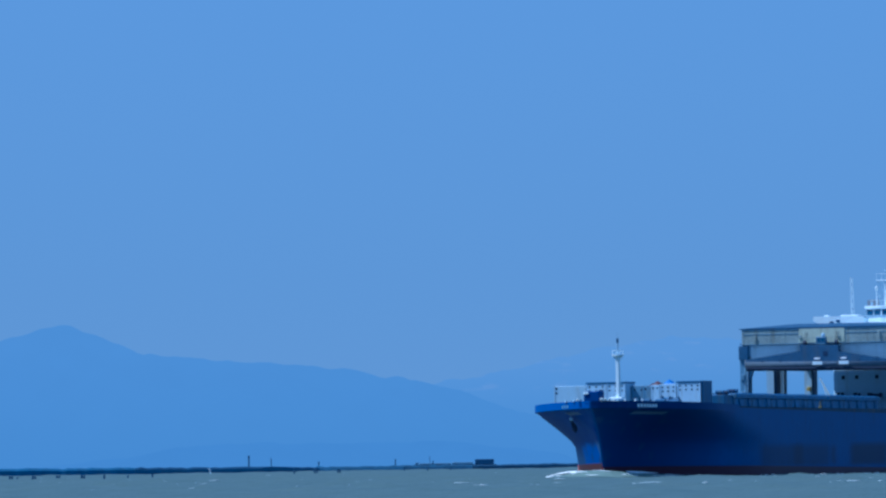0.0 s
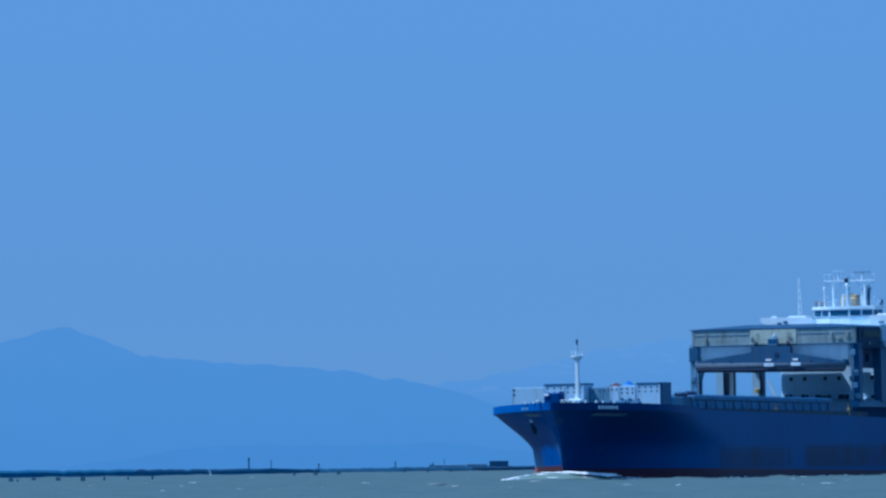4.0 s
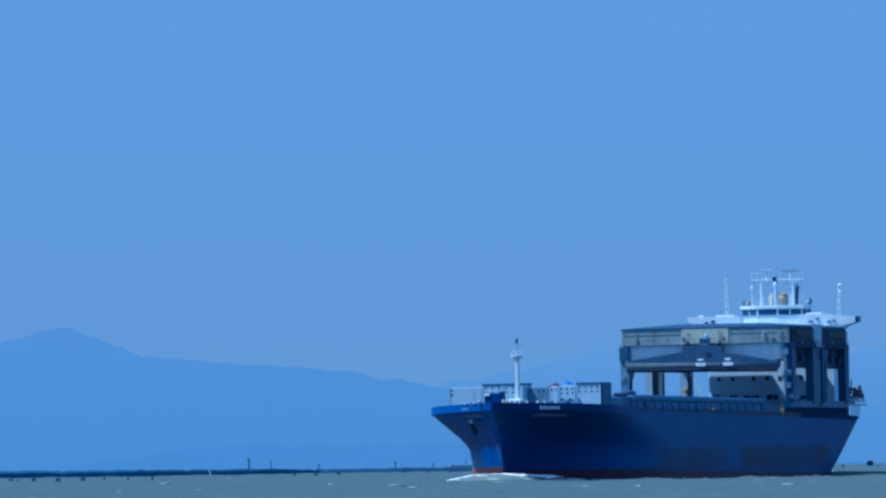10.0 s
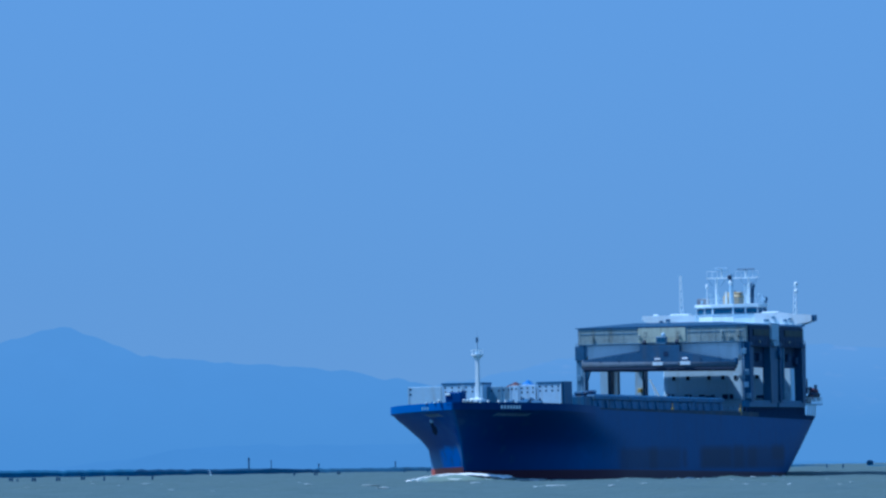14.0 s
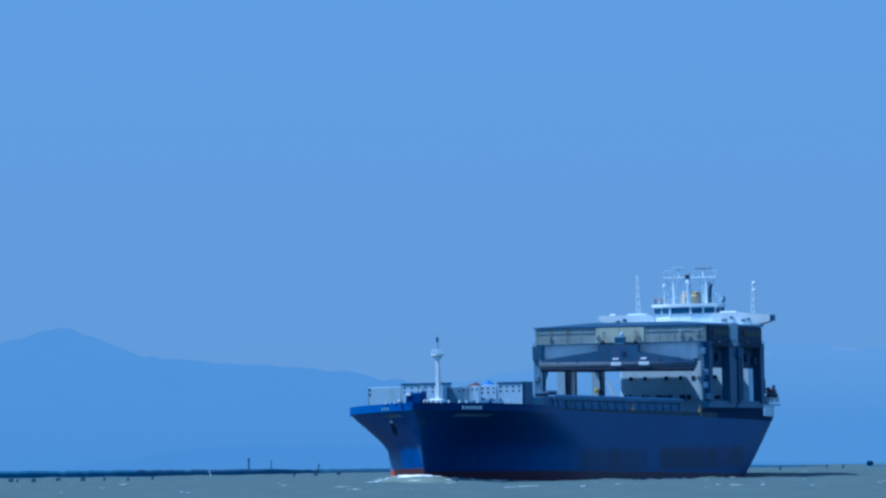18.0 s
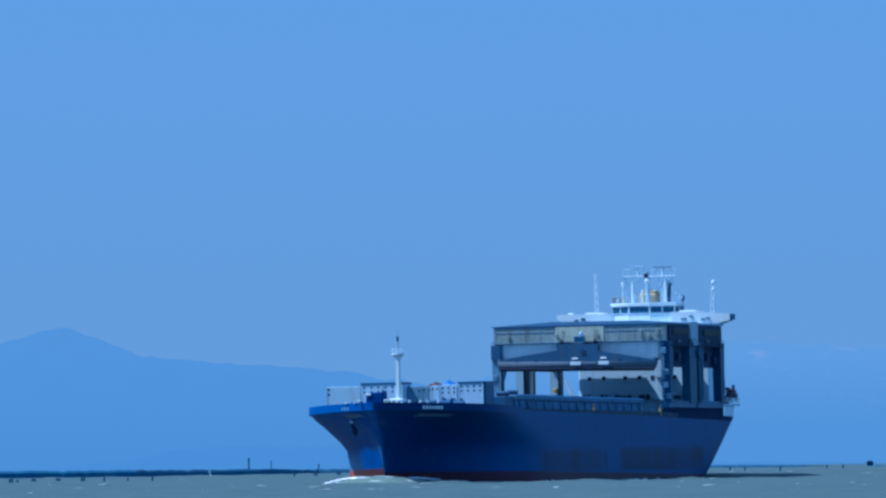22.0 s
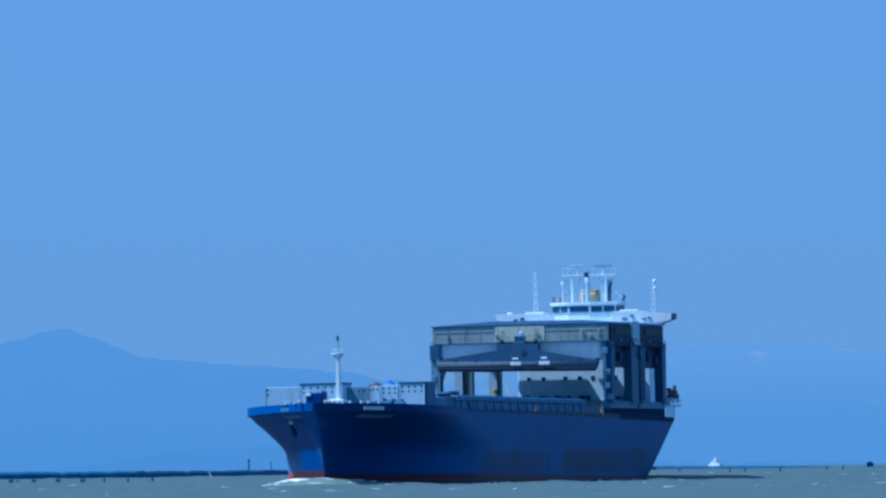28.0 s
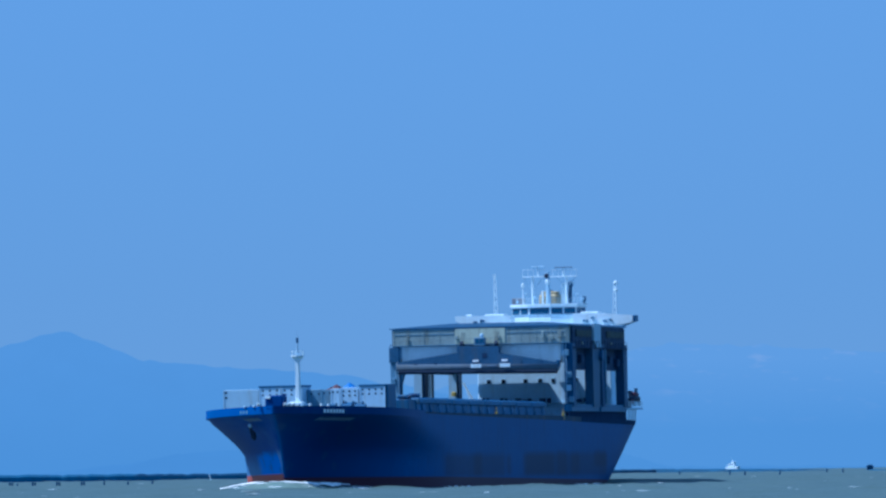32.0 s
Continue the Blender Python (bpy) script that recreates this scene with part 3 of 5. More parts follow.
mast = part("foremast", Mesh().tube((184.6, 0.42, 12.4), (184.6, 0.42, 21.0), 0.50, 0.34, 12), WHITE, ship, "white tapered foremast with a light platform")
part("platform", Mesh().tube((184.6, 0.42, 21.0), (184.6, 0.42, 21.2), 1.05, 1.05, 12), WHITE, mast)
m = Mesh()
for i in range(10):
    c, s = math.cos(i * 0.628), math.sin(i * 0.628)
    m.tube((184.6 + c, s + 0.42, 21.2), (184.6 + c, s + 0.42, 21.9), 0.035, n=5)
    c2, s2 = math.cos(i * 0.628 + 0.628), math.sin(i * 0.628 + 0.628)
    m.tube((184.6 + c, s + 0.42, 21.9), (184.6 + c2, s2 + 0.42, 21.9), 0.035, n=5)
part("railing", m, WHITE, mast)
part("topmast", Mesh().tube((184.6, 0.42, 21.2), (184.6, 0.42, 24.0), 0.2, 0.1), PALE, mast)
part("masthead_lamp", Mesh().tube((184.6, 0.42, 23.2), (184.6, 0.42, 24.0), 0.2, 0.2, 10), CRANE, mast)
part("aerial", Mesh().tube((184.6, 0.42, 24.2), (184.6, 0.42, 25.1), 0.05, 0.03, 5), PALE, mast)
part("bracket", Mesh().prism([(-0.58, 21.0), (0.12, 20.2), (0.72, 20.2), (1.42, 21.0)], 184.5, 184.7), WHITE, mast)
part("ladder", Mesh().box(185.05, 185.15, 0.17, 0.67, 12.6, 20.6), WHITE, mast)
part("base_winch", Mesh().block(183.6, 185.9, -0.9, 1.4, 12.3, 13.9, 0.2), WHITE, mast)

mast.location.y = -0.26
anchor = part("anchor", Mesh().tube((195.9, -5.0, 10.1), (195.6, -4.6, 8.6), 0.24, 0.3), HOLE, ship, "dark stowed anchor on the bow")
part("fluke", Mesh().prism([(-4.95, 9.2), (-4.65, 9.5), (-4.25, 9.1), (-4.1, 8.3), (-4.35, 7.85), (-4.75, 8.3)], 195.2, 196.0), HOLE, anchor)
part("crown", Mesh().ball((195.7, -4.5, 8.6), 0.5, 0.42, 0.55), HOLE, anchor)
part("hawse_pipe", Mesh().tube((196.3, -5.0, 10.3), (195.9, -4.9, 10.1), 0.24, 0.3, 10), PALE, anchor, "pale hawse pipe lip")

# white steel bins stowed across the fore deck, with rows of dark holes
def bin_stack(y0, y1, z0, z1, x0, x1, mat, rows, cap):
    b = part("steel_bin", Mesh().block(x0, x1, y0, y1, z0, z1, 0.06), mat, ship, "white steel stowage bin with rows of dark holes" if rows else "plain pale steel stowage bin")
    for z in rows:
        n = max(2, int((y1 - y0) / 0.95))
        for i in range(n):
            y = y0 + (y1 - y0) * (i + 0.5) / n
            part("hole", Mesh().box(x1 - 0.02, x1 + 0.03, y - 0.13, y + 0.13, z - 0.13, z + 0.13), HOLE, b)
    if cap:
        part("lid", Mesh().block(x0 - 0.1, x1 + 0.1, y0 - 0.1, y1 + 0.1, z1, z1 + 0.3, 0.05), COAMING, b)
    for y in (y0 + 0.1, y1 - 0.1):
        part("corner_post", Mesh().box(x1, x1 + 0.06, y - 0.1, y + 0.1, z0, z1), mat, b)


bin_stack(-14.9, -9.1, 11.9, 16.1, 167.5, 173.4, PALE, (), False)
bin_stack(-9.0, -5.5, 11.9, 16.35, 167.5, 173.4, BIN, (15.85, 15.15), True)
bin_stack(-5.4, -2.0, 11.9, 16.35, 167.5, 173.4, BIN, (15.85, 15.15), True)
bin_stack(-1.9, 0.6, 11.9, 15.9, 164.0, 170.2, CRANE_GREY, (15.2,), False)
bin_stack(0.7, 2.6, 11.9, 15.8, 164.0, 171.6, CRANE_GREY, (15.3,), False)
bin_stack(2.7, 4.2, 11.9, 15.95, 167.5, 173.4, BIN, (15.4,), False)
bin_stack(4.3, 7.2, 11.9, 16.05, 167.5, 173.4, BIN, (15.5, 14.8), False)
bin_stack(7.4, 11.6, 11.9, 16.2, 167.5, 173.4, BIN, (15.7, 15.0), True)
part("end_plate", Mesh().block(167.6, 173.3, 11.75, 12.0, 11.9, 16.5, 0.03), COAMING, ship, "dark blue plate closing the bins")


def heap(name, x, y, z, wide, high, mat, label, seed):
    """A slumped cover over gear: a ridged tent shape with uneven folds."""
    m = Mesh()
    n, k = 9, 7
    for i in range(n + 1):
        for j in range(k + 1):
            a, b = 2 * i / n - 1, 2 * j / k - 1
            rise = max(0.0, 1 - abs(a) ** 1.15) * max(0.0, 1 - abs(b) ** 2)
            m.v.append((x + b * 1.3, y + a * wide, z + high * rise * (1 + 0.35 * noise.noise(Vector((a * 2, b * 2, seed))))))
    m.f = [(i * (k + 1) + j, i * (k + 1) + j + 1, (i + 1) * (k + 1) + j + 1, (i + 1) * (k + 1) + j) for i in range(n) for j in range(k)]
    return part(name, m, mat, ship, label, True)


heap("red_gear", 169.5, 2.7, 15.85, 1.45, 0.75, RED, "brown-red gear heaped on the bins", 3.0)
part("crate", Mesh().block(168.6, 170.2, 1.8, 3.6, 15.8, 16.25, 0.06), DARK, ship)
heap("tarpaulin", 169.5, 4.9, 15.95, 1.25, 0.95, TARP, "bright blue tarpaulin peaked over gear", 8.0)
part("container", Mesh().block(158.0, 163.5, 6.5, 13.0, 11.7, 14.0, 0.06), COAMING, ship)

# hatches with their coamings, from the fore deck back to the cranes
for i in range(8):
    x0 = 63.5 + 11.9 * i
    z = deck_height(x0)
    c = part("hatch_coaming", Mesh().block(x0, x0 + 11.4, -13.2, 13.2, z - 0.12, z + 1.7, 0.08), COAMING_SIDE, ship, "blue-grey hatch coaming with upright stays")
    for s in (1, -1):
        for k in range(2):
            x = x0 + 2.9 + 5.7 * k
            part("stay", Mesh().prism([(s * 13.2, z - 0.1), (s * 13.75, z - 0.1), (s * 13.35, z + 1.6), (s * 13.2, z + 1.6)], x - 0.06, x + 0.06), COAMING_SIDE, c)
    h = part("hatch_cover", Mesh().block(x0 - 0.1, x0 + 11.5, -13.6, 13.6, z + 1.72, z + 2.45, 0.12), HATCH, ship, "grey-blue steel hatch cover")
    for k in range(5):
        part("stiffener", Mesh().box(x0 + 1 + 2.3 * k, x0 + 1.25 + 2.3 * k, -13.2, 13.2, z + 2.45, z + 2.6), HATCH, h)
for x, y, r, mat in ((162.7, 11.9, 0.34, COAMING), (160.9, 12.1, 0.3, SHADE), (159.1, 11.8, 0.36, COAMING), (156.6, 12.2, 0.3, SHADE), (154.0, 12.0, 0.34, COAMING)):
    z = 14.17 if x > 158.3 else deck_height(x) + 2.62
    e = part("lashing_drum", Mesh().tube((x, y - 0.7, z + r), (x, y + 0.7, z + r), r, n=12), mat, ship, "dark lashing gear drum on the fore deck")
    part("cradle", Mesh().box(x - r * 0.8, x + r * 0.8, y - 0.5, y + 0.5, z - 0.17, z + 0.2), SHADE, e)
for s in (1, -1):
    part("crane_rail", Mesh().box(7, 158, s * 14.6 - 0.2, s * 14.6 + 0.2, 11.0, 11.75), COAMING, ship)
    m = Mesh()
    for i in range(24):
        x = 62 + 4.0 * i
        z = deck_height(x)
        m.tube((x, s * 15.8, z), (x, s * 15.8, z + 1.05), 0.03, n=5)
    for zz in (0.4, 0.72, 1.05):
        m.tube((62, s * 15.8, deck_height(62) + zz), (156, s * 15.8, deck_height(156) + zz), 0.03, n=5)
    part("deck_railing", m, COAMING_SIDE, ship)
for x, y in ((112.3, 15.9), (61.5, 16.0), (0.6, -15.9)):
    g = part("gangway_stand", Mesh().block(x - 0.35, x + 0.35, y - 0.2, y + 0.15, 10.9, 12.1, 0.05), YELLOW, ship, "yellow ladder stand at the deck edge")
    part("post", Mesh().tube((x, y, 12.0), (x, y, 12.9), 0.07, n=6), YELLOW, g)


# gantry cranes
def gantry(xf, xr, name_label):
    """A rail-mounted gantry crane between xr and xf: roofed portal, cream front girder, hoisting beam, plated legs."""
    g = part("gantry_crane", Mesh().block(xf - 1.2, xf, -15.4, 15.4, 24.2, 27.0, 0.08), GIRDER, ship, name_label)
    part("roof", Mesh().prism([(-15.8, 27.02), (15.8, 27.02), (15.7, 27.35), (11.0, 27.72), (-5.0, 27.8), (-11.5, 27.42), (-15.6, 27.14)], xr - 0.6, xf + 0.06), ROOF, g)
    part("eave", Mesh().box(xf + 0.06, xf + 0.16, -15.9, 15.9, 27.0, 27.16), CRANE, g)
    part("front_panel", Mesh().block(xf, xf + 0.12, -4.4, 4.3, 24.3, 26.9, 0.03), CREAM, g, "lighter cream centre panel")
    for y in (-15.2, -12.6, -9.9, -7.2, 7.0, 9.7, 12.3, 14.9):
        part("web_stiffener", Mesh().box(xf, xf + 0.06, y - 0.08, y + 0.08, 24.2, 26.75), GIRDER, g)
    for k in range(26):
        y = -15.0 + 1.2 * k
        part("rail_post", Mesh().tube((xf + 0.45, y, 24.2), (xf + 0.45, y, 25.2), 0.03, n=5), GIRDER, g)
    part("handrail", Mesh().tube((xf + 0.45, -15.2, 25.2), (xf + 0.45, 15.2, 25.2), 0.035, n=5), GIRDER, g)
    part("walkway", Mesh().box(xf + 0.1, xf + 0.55, -15.3, 15.3, 24.1, 24.2), CRANE_GREY, g)
    part("flange", Mesh().box(xf - 1.3, xf + 0.09, -15.5, 15.5, 24.0, 24.2), CRANE_GREY, g)
    part("flange", Mesh().box(xf - 1.3, xf + 0.1, -15.5, 15.5, 26.75, 26.95), CRANE_GREY, g)
    for y0, y1 in ((-15.1, -4.5), (4.4, 14.9)):
        part("cable_tray", Mesh().box(xf + 0.02, xf + 0.07, y0, y1, 25.95, 26.05), CRANE_GREY, g)
    for y, z, w, h in ((-12.9, 25.2, 0.35, 0.7), (-4.2, 25.4, 0.4, 0.4), (3.2, 25.3, 0.35, 0.35), (10.9, 25.5, 0.3, 0.9), (12.4, 25.0, 0.5, 0.5), (13.9, 25.7, 0.45, 0.6)):
        part("switch_box", Mesh().block(xf + 0.12, xf + 0.3, y - 0.7 * w, y + 0.7 * w, z - 0.7 * h, z + 0.7 * h, 0.05), GIRDER, g)
    part("rear_girder", Mesh().block(xr, xr + 1.2, -15.4, 15.4, 24.2, 27.0, 0.08), CRANE, g)
    part("apron", Mesh().box(xf - 0.5, xf - 0.38, -13.9, 13.9, 21.0, 23.98), SCREEN, g, "pale grey rain screen below the girder")
    for s in (1, -1):
        part("end_girder", Mesh().block(xr + 1.2, xf - 1.2, s * 15.3 - 0.5, s * 15.3 + 0.5, 23.4, 26.9, 0.08), SHADE, g, "dark end girder")
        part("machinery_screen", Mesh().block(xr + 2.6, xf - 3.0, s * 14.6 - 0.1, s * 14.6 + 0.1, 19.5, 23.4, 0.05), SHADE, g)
        part("service_walk", Mesh().box(xr + 1.0, xf - 1.0, s * 15.9 - 0.4, s * 15.9 + 0.4, 23.2, 23.32), SHADE, g)
        for k in range(9):
            x = xr + 1.6 + (xf - xr - 3.2) * k / 8
            part("walk_post", Mesh().tube((x, s * 16.25, 23.3), (x, s * 16.25, 24.4), 0.045, n=5), SHADE, g)
        part("walk_rail", Mesh().tube((xr + 1.6, s * 16.25, 24.4), (xf - 1.6, s * 16.25, 24.4), 0.05, n=5), SHADE, g)
        for k in range(3):
            x = xr + 4.5 + (xf - xr - 9) * k / 2
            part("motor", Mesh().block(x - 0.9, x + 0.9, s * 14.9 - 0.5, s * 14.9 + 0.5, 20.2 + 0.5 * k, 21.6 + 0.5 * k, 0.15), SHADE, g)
        for k in range(6):
            x = xr + 3.0 + (xf - xr - 6.5) * k / 5
            part("end_stiffener", Mesh().box(x - 0.12, x + 0.12, s * 15.8 - 0.06, s * 15.8 + 0.03, 23.5, 26.8), SHADE, g)
        for x, w in ((xf - 1.6, 1.5), (xr + 1.6, 1.7)):
            shift = 0.55 if x < 12 and s < 0 else 0.0
            grow = 2.6 if s > 0 and x == 31.0 + 1.6 else 0.0
            if s < 0 and x != 29.6 - 1.6:
                y0 = -16.25 if x == 31.0 + 1.6 else -15.9 + shift
                part("face_plate", Mesh().prism([(y0, 24.0), (y0 + 1.4, 24.0), (y0 + 1.4, 13.6), (y0, 13.6)], x + w - 0.3, x + w + 0.06), CRANE_GREY if x == 53.2 - 1.6 else PALE, g, "grey front plating" if x == 53.2 - 1.6 else "pale front plating")
            part("leg", Mesh().prism([(x - w, 24.0), (x + w + grow, 24.0), (x + w * 0.75 + grow, 13.2), (x - w * 0.75, 13.2)], s * 15.2 - 0.75 + shift, s * 15.2 + 0.75 + shift * 1.4, "y"), CRANE_GREY if x == xf - 1.6 and s < 0 else CRANE if grow else LEG_BLUE, g)
        part("sill_beam", Mesh().block(xr, xf, s * 15.0 - 0.7, s * 15.0 + 0.7, 12.4, 13.6, 0.08), SILL, g)
        for x in (xr + 1.5, xr + 3.2, xf - 3.2, xf - 1.5):
            part("wheel", Mesh().tube((x, s * 14.6 - 0.3, 12.1), (x, s * 14.6 + 0.3, 12.1), 0.45, n=12), DARK, g)
        part("brace", Mesh().tube((xf - 1.6, s * 15.2, 20.5), (xf - 6.0, s * 15.2, 23.8), 0.3, n=6), CRANE, g)
        part("haunch", Mesh().prism([(s * 14.4, 24.0), (s * 12.6, 24.0), (s * 14.4, 21.4)], xf - 1.9, xf - 0.4), PALE, g)
    return g


fore_crane = gantry(53.2, 31.0, "roofed steel gantry crane with a cream front girder")
aft_crane = gantry(29.6, 8.2, "second roofed steel gantry crane before the bridge")
# unseen pieces added to cast the shadow shapes on the house front
part("shade_caster", Mesh().block(4.75, 7.62, -19.0, -5.4, 27.0, 27.3, 0.04), ROOF, aft_crane)
part("shade_caster", Mesh().block(4.75, 7.62, -3.5, 0.1, 27.0, 27.3, 0.04), ROOF, aft_crane)
part("shade_caster", Mesh().block(4.75, 7.62, 1.6, 4.8, 27.0, 27.3, 0.04), ROOF, aft_crane)
# hoisting beam hung in the fore crane
beam = part("hoisting_beam", Mesh().prism([(-14.1, 20.6), (13.9, 20.3), (13.9, 20.75), (3.65, 22.55), (3.65, 23.75), (-3.65, 23.9), (-3.65, 22.75), (-14.1, 21.35)], 53.8, 55.6),
            BEAM, ship, "steel-blue cargo hoisting beam hung under the crane")
part("chord", Mesh().tube((54.9, -14.3, 20.62), (54.9, 13.9, 20.12), 0.8, n=24), BEAM_FACE, beam, "rounded weathered lower chord", True)
part("pipe", Mesh().tube((55.2, -14.0, 19.72), (55.2, 13.7, 19.28), 0.42, n=12), DARK, beam, "dark pipe under the chord")
for y in (-14.1, 13.8):
    part("end_bracket", Mesh().block(54.1, 55.4, y - 0.3, y + 0.3, 20.0, 21.2, 0.12), CRANE, beam)
for y in (-3.0, 3.0):
    part("sheave", Mesh().tube((54.4, y - 0.25, 24.2), (54.4, y + 0.25, 24.2), 0.55, n=14), DARK, beam)
    for d in (-0.2, 0.2):
        part("fall_rope", Mesh().tube((54.4, y + d, 24.2), (53.0, y + d, 26.8), 0.04, n=5), DARK, beam)
for y in (-0.2, 4.85):
    part("sign_panel", Mesh().block(55.85, 56.0, y - 1.0, y + 0.85, 20.15, 20.75, 0.03), WHITE, beam)
    part("sign_panel", Mesh().block(55.6, 55.75, y - 0.7, y + 0.35, 21.15, 21.45, 0.03), SCREEN, beam)
part("sign_panel", Mesh().block(55.85, 55.98, 1.5, 3.3, 20.3, 20.55, 0.03), LETTER, beam)
for y in (-11.0, -7.5, 7.5, 11.0):
    part("rib", Mesh().box(55.58, 55.7, y - 0.08, y + 0.08, 20.9, 21.4), BEAM, beam)
part("access_hatch", Mesh().box(55.58, 55.66, 0.75, 1.6, 21.8, 22.6), SHADE, beam)
cab = part("operator_cab", Mesh().block(53.7, 55.0, -0.75, 1.1, 23.95, 25.3, 0.1), CRANE_GREY, ship, "pale crane operator's cab with dark panes")
part("pane", Mesh().box(55.0, 55.04, -0.6, 0.15, 24.3, 25.1), GLASS, cab)
part("pane", Mesh().box(55.0, 55.04, 0.25, 0.95, 24.3, 25.1), GLASS, cab)
part("roof_lamp", Mesh().ball((54.2, 0.45, 25.6), 0.4, 0.4, 0.4), PALE, cab)
part("cable_cabinet", Mesh().block(53.1, 53.7, -16.0, -14.2, 21.4, 23.95, 0.1), CRANE, ship, "dark blue cable cabinet on the crane leg")
part("leg_bracket", Mesh().prism([(-14.4, 20.2), (-13.2, 20.2), (-14.0, 17.6), (-14.5, 14.0)], 52.3, 53.2), CRANE, ship)
for y, z, mat in ((-15.4, 18.2, CRANE_GREY), (-15.3, 15.0, CRANE_GREY), (15.0, 22.4, CRANE_GREY), (15.4, 18.6, CRANE_GREY), (15.2, 16.4, PALE), (15.6, 14.4, CRANE_GREY)):
    part("junction_box", Mesh().block(52.8, 53.5, y - 0.4, y + 0.4, z - 0.5, z + 0.5, 0.06), mat, ship)
for x, y in ((53.3, -14.7), (53.3, 14.6), (30.6, -14.7), (29.8, -14.5), (8.6, -14.6)):
    m = Mesh()
    for k in range(22):
        z = 13.8 + 0.46 * k
        m.box(x, x + 0.06, y - 0.25, y + 0.25, z - 0.03, z + 0.03)
    for e in (-0.27, 0.27):
        m.box(x, x + 0.08, y + e - 0.04, y + e + 0.04, 13.6, 24.0)
    part("leg_ladder", m, PALE, ship)

part("cable_post", Mesh().prism([(30.6, 23.4), (34.4, 23.4), (36.2, 24.6), (36.4, 27.5), (30.4, 27.5)], 15.72, 16.15, "y"), PALE, ship, "grey cable tower between the cranes")
part("cable_post", Mesh().block(26.7, 27.2, 15.97, 16.2, 13.7, 23.1, 0.05), CRANE_GREY, ship)
part("cable_reel", Mesh().tube((30.6, 16.0, 22.0), (30.6, 16.5, 22.0), 0.95, n=14), COAMING, ship)
for x0, x1 in ((37.6, 49.6), (10.6, 25.0)):
    part("cable_trunk", Mesh().block(x0, x1, 15.88, 16.02, 25.2, 26.3, 0.04), OLIVE, ship, "grubby olive-grey cable trunk along the crane's end")
for x, z in ((21.3, 24.2), (44.8, 24.1)):
    part("work_lamp", Mesh().block(x - 0.25, x + 0.25, 15.9, 16.05, z - 0.22, z + 0.22, 0.04), CREAM, ship)
part("hose_reel", Mesh().block(11.7, 12.6, -14.7, -13.9, 15.75, 16.55, 0.15), YELLOW, ship, "yellow gear at the foot of the crane leg")

# accommodation block and bridge
house = part("deckhouse", Mesh().block(-9.0, 2.4, -12.2, 11.8, 10.7, 26.9, 0.15), HOUSE, ship, "white accommodation block behind the cranes")
for z, ys in ((18.25, (-10.25, -7.6, -3.65, -1.0, 1.35, 5.4, 9.5)), (21.0, (-9.6, -5.3, 1.0, 5.4, 9.5)), (24.0, (-9.6, -5.3, 1.0, 5.4, 9.5))):
    for y in ys:
        w = part("window", Mesh().box(2.38, 2.48, y - 0.36, y + 0.36, z - 0.40, z + 0.40), PALE, house)
        part("pane", Mesh().box(2.46, 2.50, y - 0.28, y + 0.28, z - 0.32, z + 0.32), HOLE, w)
rng = random.Random(2)
for y, w in ((-11.2, 0.22), (-10.4, 0.25), (-9.5, 0.25), (-8.7, 0.22), (-7.9, 0.3), (-7.1, 0.2), (-5.0, 0.5), (-4.0, 0.75), (-2.9, 0.3), (-0.6, 0.5), (0.6, 0.3), (5.9, 0.6), (7.4, 0.5)):
    part("gear_locker", Mesh().block(2.4, 3.0, y - w, y + w, 14.3, 14.3 + rng.uniform(0.5, 1.1), 0.05), SHADE, house)
part("gear_shelf", Mesh().box(2.4, 3.2, -11.5, 9.5, 14.1, 14.3), PALE, house)
for z in (18.0, 21.0, 24.0):
    for i in range(3):
        x = -7.5 + 3.2 * i
        w = part("window", Mesh().box(x - 0.36, x + 0.36, 11.78, 11.88, z - 0.40, z + 0.40), PALE, house)
        part("pane", Mesh().box(x - 0.28, x + 0.28, 11.86, 11.9, z - 0.32, z + 0.32), HOLE, w)
part("engine_casing", Mesh().block(-13.0, -9.0, -5.5, 5.5, 10.7, 26.95, 0.15), WHITE, ship, "white engine casing behind the accommodation")
part("accommodation_ladder", Mesh().tube((3.4, -14.6, 18.2), (3.4, -12.6, 14.6), 0.16, n=6), WHITE, ship, "white sloping ladder beside the accommodation")
part("lifting_davit", Mesh().tube((2.2, -13.2, 13.5), (2.2, -14.4, 17.2), 0.09, n=6), WHITE, ship)

wings = part("bridge_wing", Mesh().prism([(-16.5, 29.1), (-15.9, 28.75), (-9.0, 27.5), (-6.6, 27.1), (-6.6, 29.85), (-12.0, 29.9), (-16.6, 29.95)], -3.4, 0.0), WHITE, ship,
             "white bridge wing reaching out over the side")
part("wing_end", Mesh().block(-2.8, -0.4, -16.75, -16.45, 29.15, 29.85, 0.08), PALE, wings)
part("shelter", Mesh().block(-3.2, -0.6, -11.4, -7.9, 29.6, 30.15, 0.1), WHITE, wings)
part("console", Mesh().block(-2.4, -1.5, -14.9, -13.9, 29.9, 30.2, 0.1), WHITE, wings)
part("strut", Mesh().tube((-1.5, -15.4, 28.6), (-1.5, -12.4, 25.8), 0.14, n=6), WHITE, wings)
for y, z in ((-12.9, 28.75), (-11.7, 29.0)):
    part("floodlight", Mesh().block(0.0, 0.5, y - 0.35, y + 0.35, z - 0.25, z + 0.25, 0.08), CRANE, wings)
